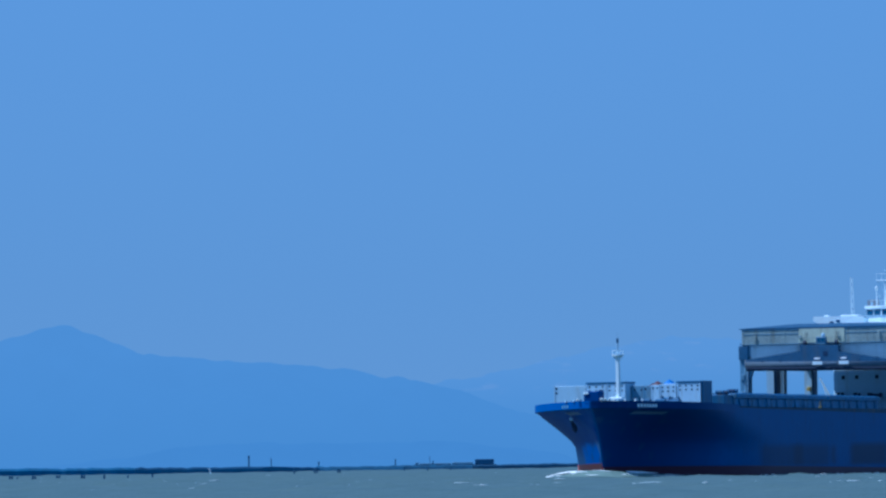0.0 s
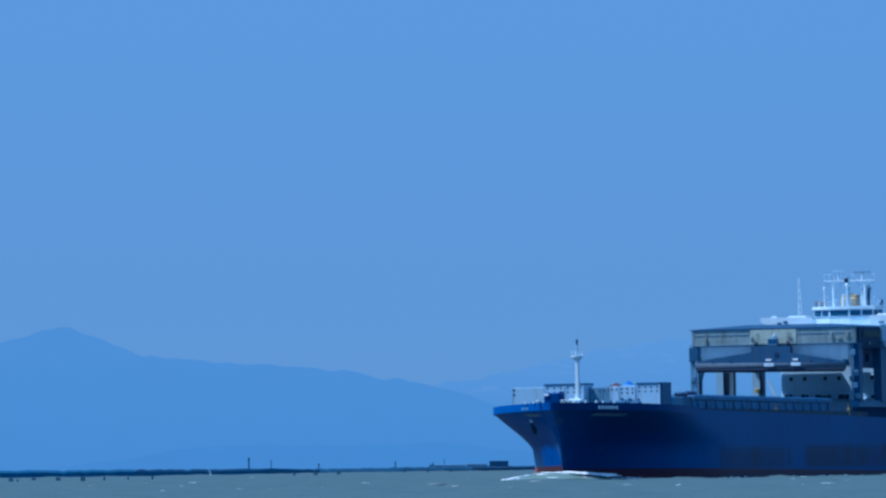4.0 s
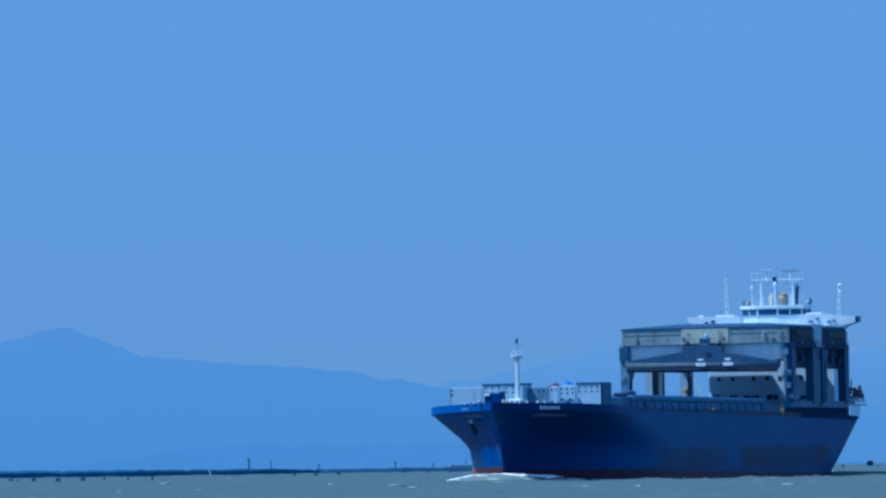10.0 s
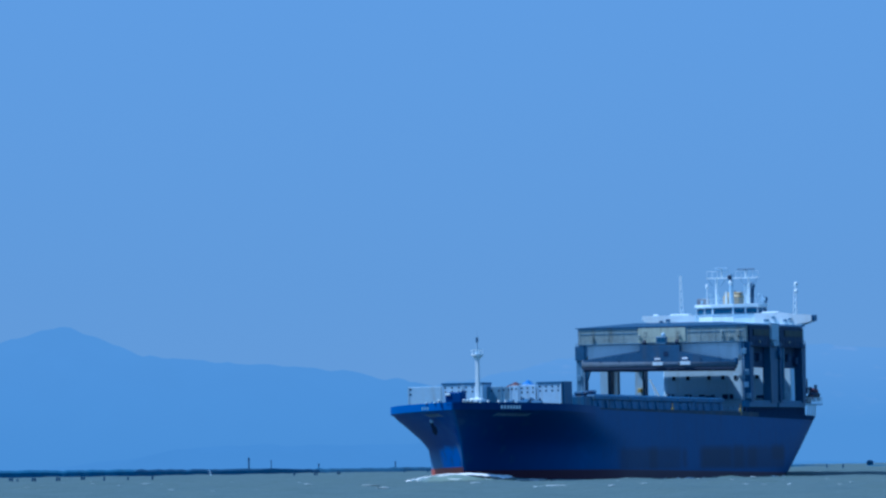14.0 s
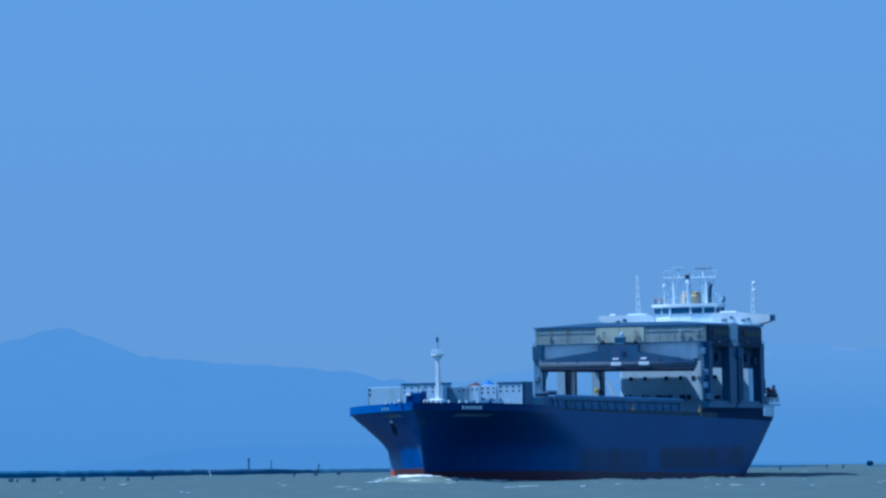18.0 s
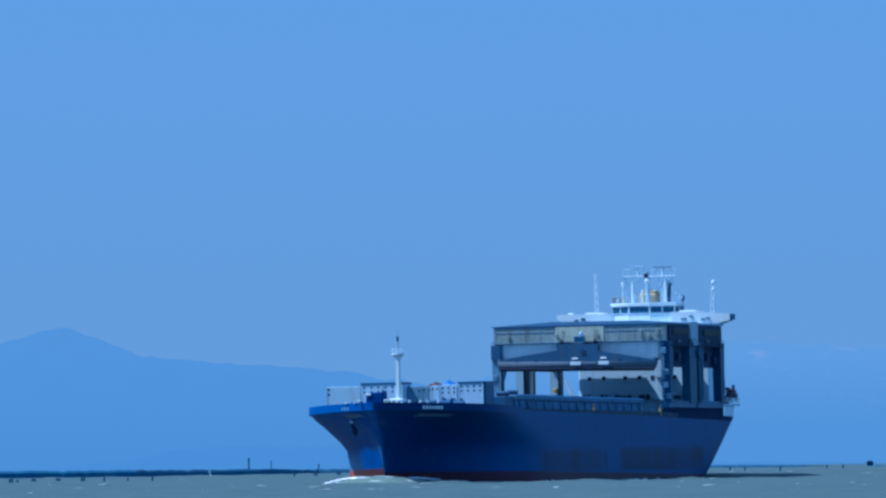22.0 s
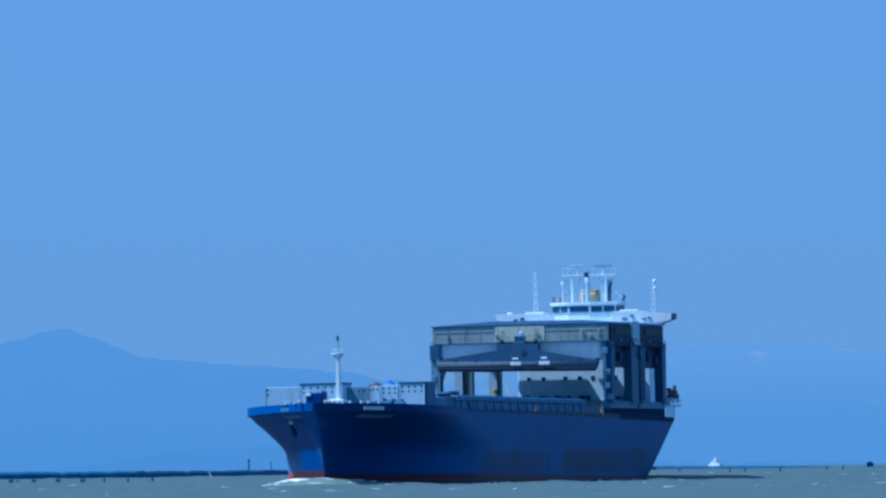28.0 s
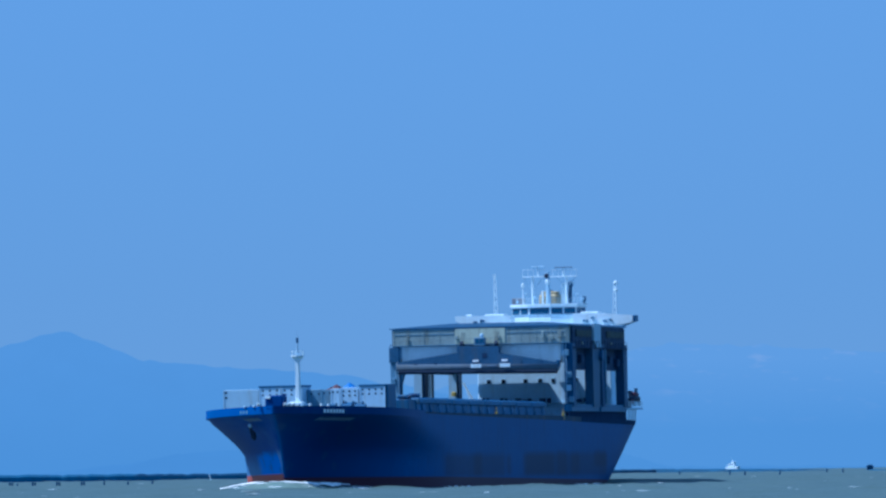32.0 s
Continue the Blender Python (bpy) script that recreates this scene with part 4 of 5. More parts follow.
port_wing = part("bridge_wing", Mesh().prism([(4.6, 27.1), (9.5, 27.45), (14.4, 28.0), (15.3, 28.25), (15.3, 29.4), (10.6, 29.75), (9.0, 29.95), (4.6, 29.95)], -3.4, 0.0), WHITE, ship,
                 "white bridge wing reaching out over the side")
part("wing_end", Mesh().block(-2.8, -0.2, 15.25, 15.75, 28.3, 29.4, 0.08), SILL, port_wing, "dark end panel of the wing")
part("strut", Mesh().tube((-1.5, 15.4, 28.3), (-1.5, 11.4, 26.9), 0.14, n=6), CRANE_GREY, port_wing)
part("shelter", Mesh().block(-3.2, -0.6, 5.9, 9.0, 29.6, 30.2, 0.1), WHITE, port_wing)
for y, z, w in ((6.9, 28.6, 0.5), (10.4, 28.5, 0.35), (11.3, 28.7, 0.3), (8.2, 29.1, 0.3)):
    part("floodlight", Mesh().block(0.0, 0.5, y - w, y + w, z - 0.22, z + 0.22, 0.08), CRANE_GREY, port_wing)
m = Mesh()
front = [(-6.5, -7.4), (-4.6, -7.3), (-2.3, -3.85), (-1.7, 0.25), (-2.3, 4.75), (-6.0, 5.6)]
wheel = part("wheelhouse", m.prism(front, 26.95, 31.3, "z"), WHITE, ship, "white faceted wheelhouse with a band of dark windows")
part("roof_edge", Mesh().prism([(x + (0.35 if x > -6 else -0.2), y * 1.04) for x, y in front], 31.3, 31.8, "z"), WHITE, wheel)
part("sill", Mesh().prism([(x + (0.12 if x > -6 else 0.0), y * 1.012) for x, y in front], 29.78, 29.92, "z"), PALE, wheel)
for (xa, ya), (xb, yb), k in zip(front, front[1:], (1, 2, 1, 2, 2)):
    for i in range(k):
        s0, s1 = (i + 0.06) / k, (i + 0.94) / k
        n = Vector((yb - ya, xa - xb, 0)).normalized() * 0.05
        p = [Vector((xa + (xb - xa) * s, ya + (yb - ya) * s, z)) + n for s in (s0, s1) for z in (30.0, 31.05)]
        q = [v - n * 1.6 for v in p]
        part("pane", Mesh().add(p + q, [(0, 2, 3, 1), (4, 5, 7, 6), (0, 4, 6, 2), (1, 3, 7, 5), (0, 1, 5, 4), (2, 6, 7, 3)]), GLASS, wheel)
m = Mesh()
for k in range(9):
    y = -6.9 + 1.5 * k
    m.tube((-6.2, y, 31.8), (-6.2, y, 32.8), 0.03, n=5)
for z in (32.3, 32.8):
    m.tube((-6.2, -6.9, z), (-6.2, 5.1, z), 0.03, n=5)
part("monkey_rail", m, WHITE, wheel)
part("wind_dodger", Mesh().block(-8.9, -8.5, -8.2, -5.9, 31.8, 33.0, 0.1), DODGER, wheel, "faded brown canvas dodger")
part("vent_post", Mesh().tube((-6.3, 5.3, 30.0), (-6.3, 5.3, 32.2), 0.22, n=8), CRANE, wheel)
part("vent_head", Mesh().block(-6.7, -5.9, 4.95, 5.65, 32.2, 33.0, 0.12), CRANE, wheel)
# masts and aerials over the bridge
main = part("radar_mast", Mesh().tube((-5.5, -0.6, 31.8), (-5.5, -0.6, 37.4), 0.45, 0.3, 10), PALE, ship, "radar mast with yards above the wheelhouse")
part("yard", Mesh().block(-5.9, -5.1, -5.2, -0.4, 36.55, 36.72, 0.03), WHITE, main)
part("yard", Mesh().block(-5.9, -5.1, -0.6, 4.6, 36.5, 36.66, 0.03), WHITE, main)
for y in (-5.2, -4.2, -3.2, -2.2, -1.2):
    part("stanchion", Mesh().tube((-5.5, y, 36.7), (-5.5, y, 37.9), 0.035, n=5), WHITE, main)
for y in (0.2, 1.3, 2.4, 3.5, 4.5):
    part("stanchion", Mesh().tube((-5.5, y, 36.6), (-5.5, y, 37.8), 0.035, n=5), WHITE, main)
part("top_rail", Mesh().tube((-5.5, -5.2, 37.9), (-5.5, -1.0, 37.9), 0.038, n=5), WHITE, main)
part("top_rail", Mesh().tube((-5.5, 0.2, 37.8), (-5.5, 4.6, 37.8), 0.038, n=5), WHITE, main)
part("radar_scanner", Mesh().block(-5.7, -5.2, 0.6, 3.8, 38.1, 38.3, 0.05), LETTER, main)
part("radar_scanner", Mesh().block(-5.7, -5.2, -3.6, -1.2, 38.35, 38.52, 0.05), PALE, main)
part("radar_pedestal", Mesh().tube((-5.5, 2.2, 36.6), (-5.5, 2.2, 38.1), 0.2, n=8), WHITE, main)
part("radar_pedestal", Mesh().tube((-5.5, -2.4, 36.7), (-5.5, -2.4, 38.35), 0.14, n=8), WHITE, main)
for y0, z0, y1, z1 in ((-3.4, 34.0, -5.0, 36.5), (-3.4, 34.0, -1.6, 36.5), (2.7, 34.4, 4.3, 36.5), (2.7, 34.4, 1.0, 36.5)):
    part("brace", Mesh().tube((-5.5, y0, z0), (-5.5, y1, z1), 0.06, n=5), PALE, main)
for y, z in ((-4.6, 33.6), (-2.9, 33.0), (4.6, 33.4), (5.6, 32.6), (-6.2, 32.3), (3.9, 35.6)):
    part("signal_lamp", Mesh().block(-5.7, -5.3, y - 0.2, y + 0.2, z - 0.25, z + 0.25, 0.06), PALE, main)
    part("lamp_post", Mesh().tube((-5.5, y, 31.8), (-5.5, y, z - 0.2), 0.05, n=5), PALE, main)
part("lamp", Mesh().ball((-5.0, -0.6, 35.7), 0.45, 0.42, 0.5), WHITE, main)
part("lamp", Mesh().ball((-5.0, -0.8, 36.75), 0.4, 0.42, 0.45), DARK, main)
for y, top in ((-3.4, 36.6), (2.7, 36.5)):
    part("leg", Mesh().tube((-5.5, y, 31.8), (-5.5, y, top), 0.26, 0.22, 8), WHITE, main)
part("aerial", Mesh().tube((-5.5, -5.2, 31.8), (-5.5, -5.2, 35.6), 0.13, 0.08, 6), WHITE, main)
part("aerial", Mesh().ball((-5.5, -5.2, 35.1), 0.28, 0.28, 0.5), WHITE, main)
part("aerial", Mesh().tube((-5.5, 5.2, 31.6), (-5.5, 5.2, 33.6), 0.14, 0.1, 6), PALE, main)
part("aerial", Mesh().tube((-5.5, -1.6, 31.8), (-5.5, -1.6, 34.2), 0.2, 0.16, 6), WHITE, main)
dome = part("satellite_dome", Mesh().ball((-7.0, 3.0, 35.2), 0.5, 0.5, 0.7), CRANE, ship, "dark satellite dome on a post")
part("post", Mesh().tube((-5.9, 3.0, 31.0), (-7.0, 3.0, 34.7), 0.42, 0.34, 8), CRANE, dome)
part("post", Mesh().tube((-6.2, 1.9, 31.0), (-6.4, 1.9, 35.4), 0.5, 0.36, 8), WHITE, dome)
main.location.y, dome.location.y = -0.3, -0.25
fun = part("funnel", Mesh().block(-12.9, -9.6, -3.6, -0.0, 26.9, 33.8, 0.5), BUFF, ship, "buff yellow funnel behind the radar mast")
part("funnel_cap", Mesh().block(-12.6, -9.9, -3.3, -0.3, 33.8, 34.1, 0.15), BUFF, fun)
for i in range(3):
    part("exhaust", Mesh().tube((-12.2 + 0.9 * i, -1.8, 34.0), (-12.2 + 0.9 * i, -1.8, 34.3), 0.3, n=8), DARK, fun)


def lattice(x, y, z0, z1, w, name, label, heads):
    """A slim lattice aerial mast: three tapering legs with lacing."""
    g = part(name, Mesh().tube((x, y, z0), (x, y, z1), 0.14, 0.07, 6), WHITE, ship, label)
    m = Mesh()
    n = 7
    for i in range(n):
        za, zb = z0 + (z1 - z0) * i / n, z0 + (z1 - z0) * (i + 1) / n
        wa, wb = w * (1 - 0.6 * i / n), w * (1 - 0.6 * (i + 1) / n)
        for s in (1, -1):
            m.tube((x, y + s * wa * 0.5 + wa * 0.5, za), (x, y + s * wb * 0.5 + wb * 0.5, zb), 0.06, n=4)
        m.tube((x, y, za), (x, y + wb, zb), 0.045, n=4)
        m.tube((x, y + wa, za), (x, y, zb), 0.045, n=4)
    part("lacing", m, WHITE, g)
    for z, r in heads:
        part("lamp", Mesh().ball((x, y, z), r, r, r), WHITE, g)


lattice(-8.6, -11.4, 26.9, 37.4, 0.75, "aerial_mast", "slim white lattice aerial mast", ())
lattice(-8.6, 10.6, 26.9, 35.4, -0.85, "signal_mast", "slim white signal mast with round lamps", ((35.3, 0.38), (34.0, 0.32)))

# stern: boat deck, lifeboat and rails
stern_deck = part("boat_deck", Mesh().block(-16.2, 2.0, 9.5, 13.4, 13.2, 13.5, 0.05), PALE, ship)
for x in (-12.4, -10.6, -8.6, -6.6):
    part("pillar", Mesh().tube((x, 12.7, 10.8), (x, 12.9, 13.2), 0.12, n=6), WHITE, stern_deck)
boat = part("lifeboat", Mesh().ball((-13.2, 12.5, 15.1), 3.0, 1.0, 0.7, 12, 6), DARK, ship, "dark lifeboat with a red canopy under its davits")
part("canopy", Mesh().ball((-13.4, 12.5, 15.8), 1.8, 0.75, 0.6, 12, 6), BOAT_RED, boat)
for x in (-14.6, -10.6):
    part("davit", Mesh().prism([(x - 0.25, 13.5), (x + 0.25, 13.5), (x + 0.2, 16.6), (x - 0.2, 16.6)], 11.2, 11.6, "y"), DARK, boat)
    part("davit_arm", Mesh().tube((x, 11.4, 16.5), (x, 13.0, 15.9), 0.16, n=6), DARK, boat)
part("winch", Mesh().block(-15.6, -13.5, 9.8, 11.4, 13.5, 15.0, 0.1), DARK, ship)
for x, z, mat in ((-15.3, 14.4, WHITE), (-11.0, 14.2, PALE), (-12.6, 16.6, CRANE), (-9.2, 14.6, BOAT_RED)):
    part("deck_locker", Mesh().block(x - 0.35, x + 0.35, 12.7, 13.2, z - 0.4, z + 0.4, 0.06), mat, ship)
part("stern_crane", Mesh().tube((-15.0, 10.8, 15.4), (-15.0, 10.8, 18.2), 0.18, 0.1, 6), DARK, ship)
m = Mesh()
for i in range(9):
    x = -16.0 + 2.2 * i
    m.tube((x, 13.3, 13.5), (x, 13.3, 14.6), 0.05, n=5)
for z in (13.9, 14.25, 14.6):
    m.tube((-16.0, 13.3, z), (1.6, 13.3, z), 0.045, n=5)
part("railing", m, WHITE, stern_deck)


for ob in ship.children:
    if ob.name.split(".")[0] in ("boat_deck", "lifeboat", "winch", "deck_locker", "stern_crane"):
        ob.location.z -= 0.3

# name boards: unreadable lettering as bars
def bars(x0, x1, zoff, height, count, side, mat, label):
    step = (x1 - x0) / count
    for i in range(count):
        xa, xb = x0 + step * (i + 0.2), x0 + step * (i + 0.75)
        p = []
        for x in (xa, xb):
            for z in (zoff, zoff + height):
                s = 1.0 if zoff > -0.9 else (deck_height(x) + z) / deck_height(x)
                y = side * (breadth(x, s) + 0.07)
                p += [(x, y, deck_height(x) + z), (x, y - side * 0.12, deck_height(x) + z)]
        part("name_bar", Mesh().add(p, [(0, 2, 6, 4), (1, 5, 7, 3), (0, 4, 5, 1), (2, 3, 7, 6), (0, 1, 3, 2), (4, 6, 7, 5)]), mat, ship, label)


bars(193.9, 196.7, -0.7, 0.55, 7, 1, WHITE, "white painted bow lettering")
bars(190.5, 195.6, -1.85, 0.5, 9, 1, LETTER, "faded grey painted bow lettering")
bars(197.4, 198.8, -0.7, 0.5, 3, -1, CRANE_GREY, "faded painted bow lettering")
bars(195.6, 198.2, -1.85, 0.5, 6, -1, LETTER, "faded grey painted bow lettering")
for x, side in ((200.3, 1), (198.9, 1), (199.6, -1), (198.3, -1)):
    part("fairlead", Mesh().block(x - 0.35, x + 0.35, side * breadth(x, 1.0) - 0.22, side * breadth(x, 1.0) + 0.22, deck_height(x) + 0.28, deck_height(x) + 0.58, 0.08), PALE, ship)

for x, y in ((200.6, 2.0), (200.35, 2.6), (200.05, 3.2), (200.7, -2.3)):
    f = part("roller_fairlead", Mesh().block(x - 0.2, x + 0.25, y - 0.24, y + 0.24, deck_height(x) + 0.33, deck_height(x) + 0.8, 0.08), WHITE, ship, "white roller fairlead on the bulwark")
    part("roller", Mesh().tube((x + 0.26, y, deck_height(x) + 0.36), (x + 0.26, y, deck_height(x) + 0.66), 0.09, n=8), DARK, f)
for x, y, w in ((197.9, 5.6, 0.35), (196.6, 7.1, 0.45), (195.7, 8.0, 0.3)):
    part("bollard", Mesh().tube((x - 0.6, y - 0.4, deck_height(x) - 0.12), (x - 0.6, y - 0.4, deck_height(x) + 0.75), w * 0.6, n=10), WHITE, ship, "white mooring bollard on the fore deck")
for x, z in ((173.42, 15.7), (173.42, 14.9)):
    part("hole", Mesh().box(x - 0.03, x + 0.02, -14.6, -14.3, z - 0.15, z + 0.15), HOLE, ship)

# ---- bow wave ----
bow_wave = new("bow_wave")
tagged(bow_wave, "white foaming bow wave at the ship's stem", "wave")
# crest line: in from the starboard side, round the stem, back along the port side; (x, y, height)
crest = []
for i in range(30):
    s = 1 - i / 30
    crest.append((199.4 - 12.5 * s, -0.9 - 12.6 * s, 1.5 * max(0.0, math.cos(1.57 * s)) ** 1.25))
for i in range(36):
    s = i / 35
    crest.append((199.4 - 11.0 * s, 0.9 + 12.5 * s, 0.42 + 1.08 * (1 - s) ** 1.25))
for i in range(1, 36):
    s = i / 35
    crest.append((188.4 - 44.0 * s, 13.4 + 6.0 * s ** 0.7, 0.42 * (1 - s)))
for k in range(6):
    crest = [crest[0]] + [tuple((a[q] + 2 * b[q] + c[q]) / 4 for q in range(3)) for a, b, c in zip(crest, crest[1:], crest[2:])] + [crest[-1]]


def on_wave(i, d):
    """A point of the bow wave's surface, d metres outside its crest at the crest's step i (may be a fraction)."""
    k = min(max(int(i), 0), len(crest) - 2)
    f = i - k
    a, b = Vector(crest[k]), Vector(crest[k + 1])
    n0 = Vector(crest[min(k + 1, len(crest) - 1)]) - Vector(crest[max(k - 1, 0)])
    n1 = Vector(crest[min(k + 2, len(crest) - 1)]) - Vector(crest[k])
    tangent = n0 * (1 - f) + n1 * f
    out = Vector((tangent.y, -tangent.x, 0)).normalized()
    p = a + (b - a) * f
    wide = 1.5 + 0.9 * p.z
    h = p.z * (math.exp(-(d / wide) ** 2) if d > 0 else 1 - 0.25 * min(1.0, -d / 3))
    h += 0.06 * p.z * noise.noise(Vector((p.x * 0.3 + d * 0.4, p.y * 0.3, 1)))
    q = p + out * d
    return (q.x, q.y, h - 0.1)


steps = (-4.2, -2.6, -1.6, -0.8, -0.3, 0.0, 0.3, 0.6, 0.9, 1.3, 1.7, 2.2, 2.8, 3.5, 4.3, 5.2)
nb = len(steps)
for name, first, last, mat, label in (("swell", 0, 64, AERATED, "raised green water round the stem"), ("wash", 64, len(crest) - 1, WASH, "pale green wash along the hull, lightened against its shade")):
    m = Mesh()
    for i in range(first, last + 1):
        for d in steps:
            p = on_wave(i, d)
            m.v.append(p if -4 < d < 5 else (p[0], p[1], -0.9))
    m.f = [(i * nb + j, i * nb + j + 1, (i + 1) * nb + j + 1, (i + 1) * nb + j) for i in range(last - first) for j in range(nb - 1)]
    part(name, m, mat, bow_wave, label, True)
rng = random.Random(4)


def foam_strip(i0, i1, d0, half, lift):
    m = Mesh()
    n, w = max(6, int((i1 - i0) * 1.5)), 5
    for i in range(n + 1):
        s = i / n
        at = i0 + (i1 - i0) * s
        wide = half * (0.25 + 0.75 * math.sin(3.1416 * min(1, max(0, s)))) * (0.7 + 0.8 * abs(noise.noise(Vector((at * 0.8, d0, 5)))))
        for j in range(w + 1):
            b = 2 * j / w - 1
            x, y, z = on_wave(at, d0 + wide * b + 0.12 * noise.noise(Vector((at * 0.9, d0 * 3, 2))))
            m.v.append((x, y, z + 0.02 + lift * (1 - b * b) * (0.6 + 0.6 * abs(noise.noise(Vector((at * 1.1, j, 2)))))))
    m.f = [(i * (w + 1) + j, i * (w + 1) + j + 1, (i + 1) * (w + 1) + j + 1, (i + 1) * (w + 1) + j) for i in range(n) for j in range(w)]
    return part("foam", m, FOAM, bow_wave, "", True)


crest_foam = []
# white water along the crest, in short rigid lengths that overlap
for i0, i1, half, lift in ((0, 9, 0.40, 0.18), (6, 15, 0.50, 0.20), (12, 21, 0.46, 0.18), (18, 27, 0.42, 0.16), (24, 33, 0.46, 0.18), (30, 38, 0.55, 0.22),
                           (35, 43, 0.62, 0.28), (40, 48, 0.75, 0.36), (44, 51, 0.5, 0.3)):
    crest_foam.append(foam_strip(i0, i1, 0.1 if i0 < 18 else 0.6 if i0 < 44 else 0.35, half * (1.35 if 18 <= i0 < 44 else 0.9), lift if i0 < 44 else lift * 0.35))
for k in range(52):
    i0 = rng.uniform(0, 62)
    foam_strip(i0, i0 + rng.uniform(1.0, 3.5), 0.3 + 2.2 * rng.random() ** 2, rng.uniform(0.05, 0.16), 0.03)
for i in range(34):
    x = rng.uniform(5, 165)
    for k in range(rng.randint(1, 3)):
        part("foam", Mesh().ball((x + rng.uniform(-2, 2), breadth(x, 0.0) + rng.uniform(0.1, 0.8), rng.uniform(0.0, 0.12)), rng.uniform(0.3, 1.2), 0.35, rng.uniform(0.06, 0.2), 7, 4), FOAM, bow_wave)

# added water ridge off the port quarter that makes the ship's cast shadow show
m = Mesh()
NA, NB = 40, 14
for i in range(NA + 1):
    s = i / NA
    x, y = 24 - 20 * s, 11.5 + 25.0 * s
    top = (1.0 - 0.35 * s) * min(1.0, 4 * (1 - s), 0.5 + 5 * s) * (1 + 0.1 * noise.noise(Vector((x * 0.4, 2, 0))))
    for j in range(NB + 1):
        d = (j / NB - 0.5) * 9
        m.v.append((x + 0.54 * d, y + 0.84 * d * 0.6, top * math.exp(-(d / 2.6) ** 2) - (0.7 if j in (0, NB) else 0.02)))
m.f = [(i * (NB + 1) + j, i * (NB + 1) + j + 1, (i + 1) * (NB + 1) + j + 1, (i + 1) * (NB + 1) + j) for i in range(NA) for j in range(NB)]
part("shadow_ridge", m, WATER, bow_wave, "low water ridge added to show the ship's shadow", True)

# ---- whitecaps ----
whitecaps = []
rng = random.Random(11)
for g in range(5):
    m = Mesh()
    made = 0
    while made < 15:
        y = 1230 + (2550 - 1230) * rng.random() ** 1.4
        x = rng.uniform(-0.055, 0.055) * y + 10
        z = float(wave_heights(np.array([x]), np.array([y]), *CHOP)[0])
        if z < 0.2:
            continue
        made += 1
        w = rng.uniform(0.3, 1.1)
        for k in range(5):
            px, py = x + 0.9 * w * rng.uniform(-1, 1), y + rng.uniform(-0.9, 0.5)
            pz = float(wave_heights(np.array([px]), np.array([py]), *CHOP)[0])
            m.ball((px, py, pz + 0.05), w * rng.uniform(0.3, 0.9), 0.35, rng.uniform(0.03, 0.08), 9, 4)
    # glints on the water, put in as small solid pale flecks
    for k in range(90):
        y = 1230 + (2550 - 1230) * rng.random() ** 1.3
        x = rng.uniform(-0.055, 0.055) * y + 10
        z = float(wave_heights(np.array([x]), np.array([y]), *CHOP)[0])
        if z > 0.05:
            m.ball((x, y, z + 0.02), rng.uniform(0.08, 0.45), 0.25, rng.uniform(0.02, 0.06), 6, 3)
    whitecaps.append(tagged(solid("whitecaps", m, SPRAY, True), "scattered white breaking wave crests and pale glint flecks on the sea", "foam", kind="stuff"))

# ---- far vessels ----
barge = new("distant_barge")
tagged(barge, "distant dark barge with a pale cargo and a tall dark block", "barge")
part("hull", Mesh().prism([(-18.5, 0.0), (18.0, 0.0), (18.8, 2.3), (-19.0, 2.3)], -4, 4, "y"), DARK, barge)
part("cargo", Mesh().block(-16.5, -2.0, -3.5, 3.5, 2.3, 3.1, 0.2), CRANE_GREY, barge)
part("cargo", Mesh().block(-1.5, 8.0, -3.5, 3.5, 2.3, 3.4, 0.2), CRANE_GREY, barge)
part("deck_block", Mesh().block(9.0, 17.6, -3.5, 3.5, 2.3, 4.6, 0.1), LEG_BLUE, barge)
part("deckhouse", Mesh().block(-18.2, -16.6, -2, 2, 2.3, 3.4, 0.1), CRANE_GREY, barge)
part("mast", Mesh().tube((-11.5, 0, 3.0), (-11.5, 0, 6.0), 0.12, n=6), DARK, barge)

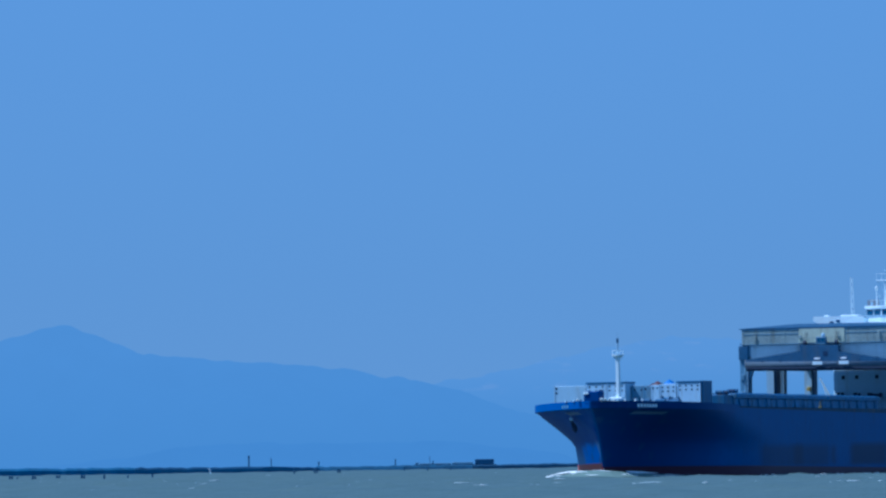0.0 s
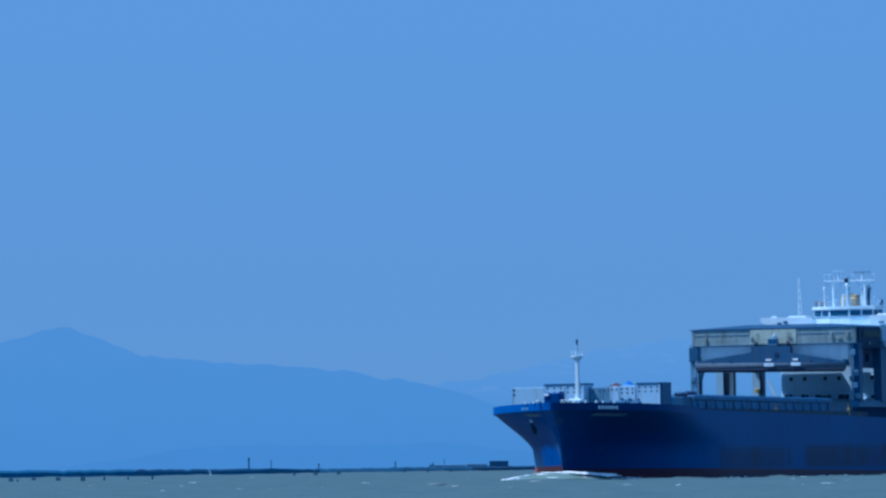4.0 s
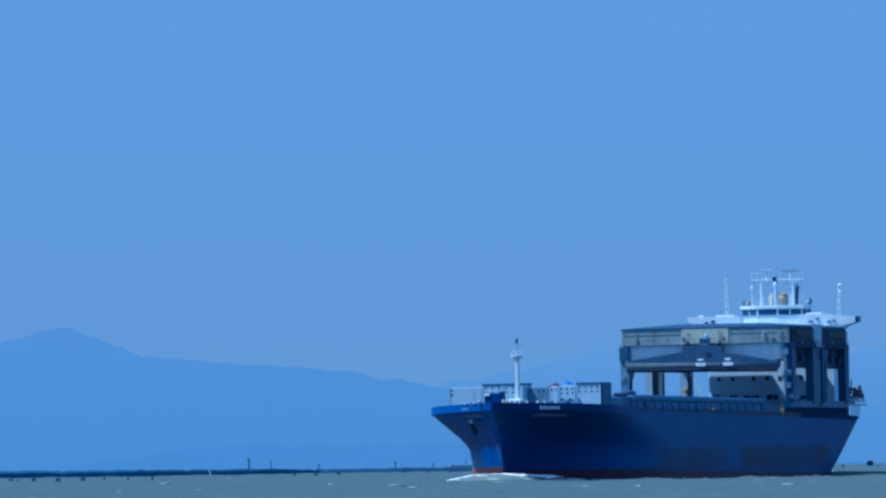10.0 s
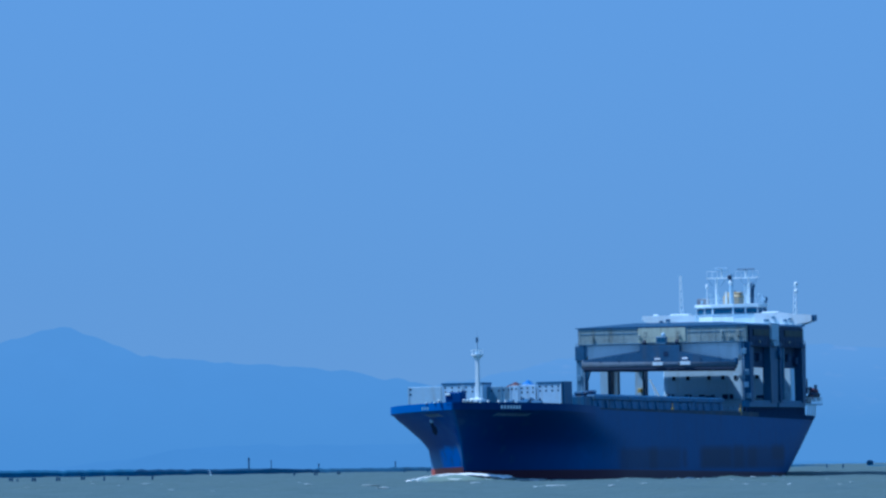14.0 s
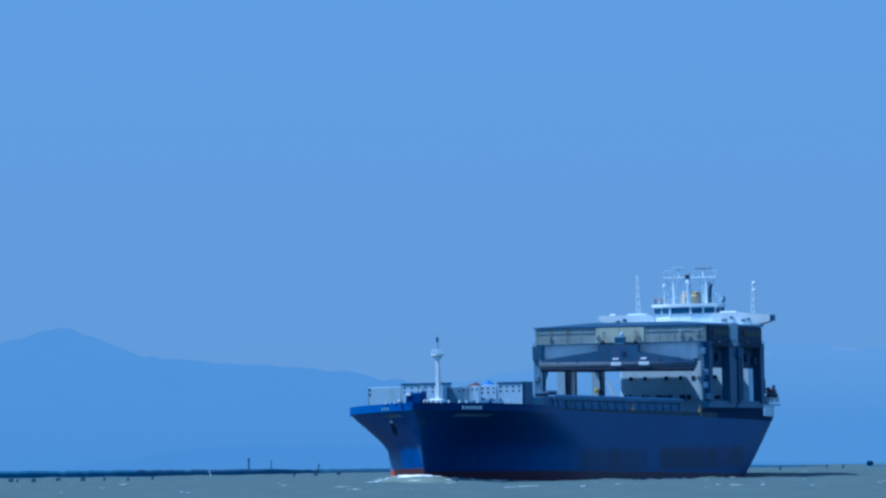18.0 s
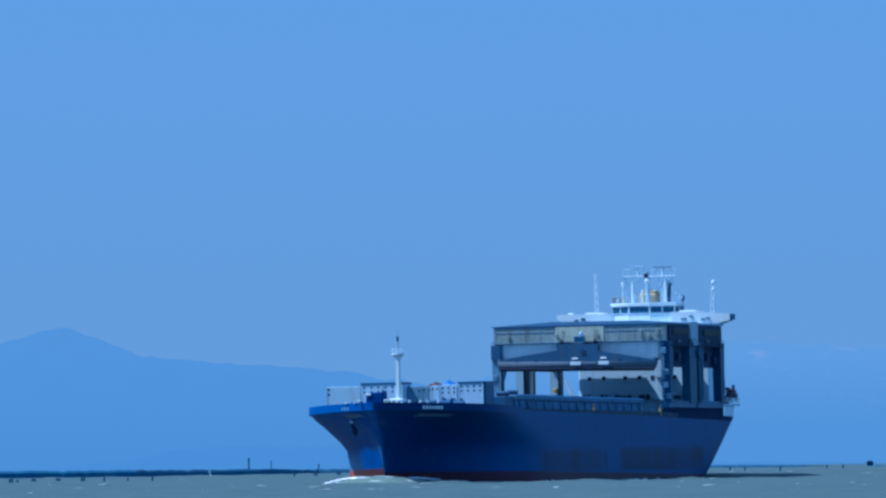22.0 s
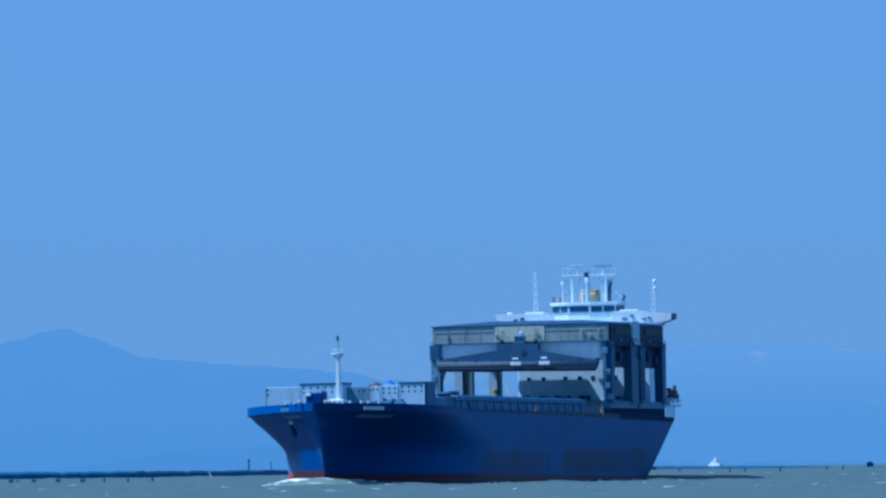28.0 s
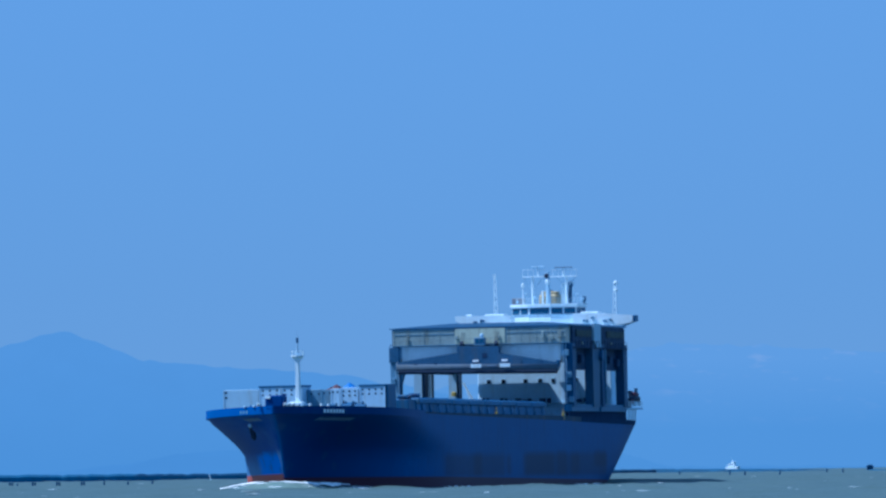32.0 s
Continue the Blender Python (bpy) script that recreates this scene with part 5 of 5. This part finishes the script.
launch = new("white_launch")
tagged(launch, "small white motor launch far across the water", "boat")
part("hull", Mesh().prism([(-3.0, 0.0), (2.7, 0.0), (3.4, 2.1), (-3.2, 1.9)], -1.3, 1.3, "y"), WHITE, launch)
part("cabin", Mesh().block(-2.2, 1.3, -1.0, 1.0, 1.9, 3.3, 0.15), WHITE, launch)
part("wheelhouse", Mesh().block(-0.5, 1.1, -0.9, 0.9, 3.3, 4.2, 0.12), WHITE, launch)
part("pane", Mesh().box(-1.8, 0.9, -1.03, -0.98, 2.7, 3.0), GLASS, launch)
part("mast", Mesh().tube((-0.4, 0, 4.2), (-0.4, 0, 5.8), 0.1, 0.05, 6), WHITE, launch)


# ---- everything that moves ----
def ship_pose(t, heel=0.564):
    """Where the ship is: the point of the keel line below the bridge, slowly turning to port while it nears."""
    q = (t - 16) / 16
    x = 49.10 - 32.877 * q + 3.728 * q * q - 1.055 * q ** 3
    y = 1858.3 - 70.83 * q - 1.05 * q * q
    turn = 14.580 - 2.1064 * q + 0.8318 * q * q - 0.2740 * q ** 3
    return pose(x, y, 0, heel, 0, -90 - turn)


def motions():
    times = list(range(33))
    walk(ship, [(t, ship_pose(t)) for t in times])
    walk(bow_wave, [(t, ship_pose(t, 0)) for t in times])
    walk(near_sea, [(0, pose(14, 16, -0.32)), (32, pose(-14, -16, -0.32))])
    walk(barge, [(0, pose(5.5, 4620, -1.15)), (32, pose(58, 4620, -1.15))])
    walk(launch, [(0, pose(69.9, 4700, -0.4, 0, 0, -35)), (32, pose(133.9, 4700, -0.4, 0, 0, -35))])
    # the crest surges: its lengths lift and sink and slide a little along the bow
    for i, foam in enumerate(crest_foam):
        rows = []
        for t in range(33):
            a = 1.15 * t - 0.45 * i
            rows.append((t, pose(-0.35 + 0.35 * math.sin(a + 1.2), 0.25 * math.sin(0.8 * a), -0.06 + 0.14 * math.sin(a) + 0.05 * math.sin(2.3 * t + i), 0, 0, 0.4 * math.sin(a))))
        walk(foam, rows)
    for i, foam in enumerate(whitecaps):
        rows = []
        for t in range(0, 33, 2):
            s = t / 32
            rows.append((t, pose(14 - 28 * s, 16 - 32 * s, 0.06 * math.sin(1.1 * t + 2.1 * i) - 0.32)))
        walk(foam, rows)


motions()
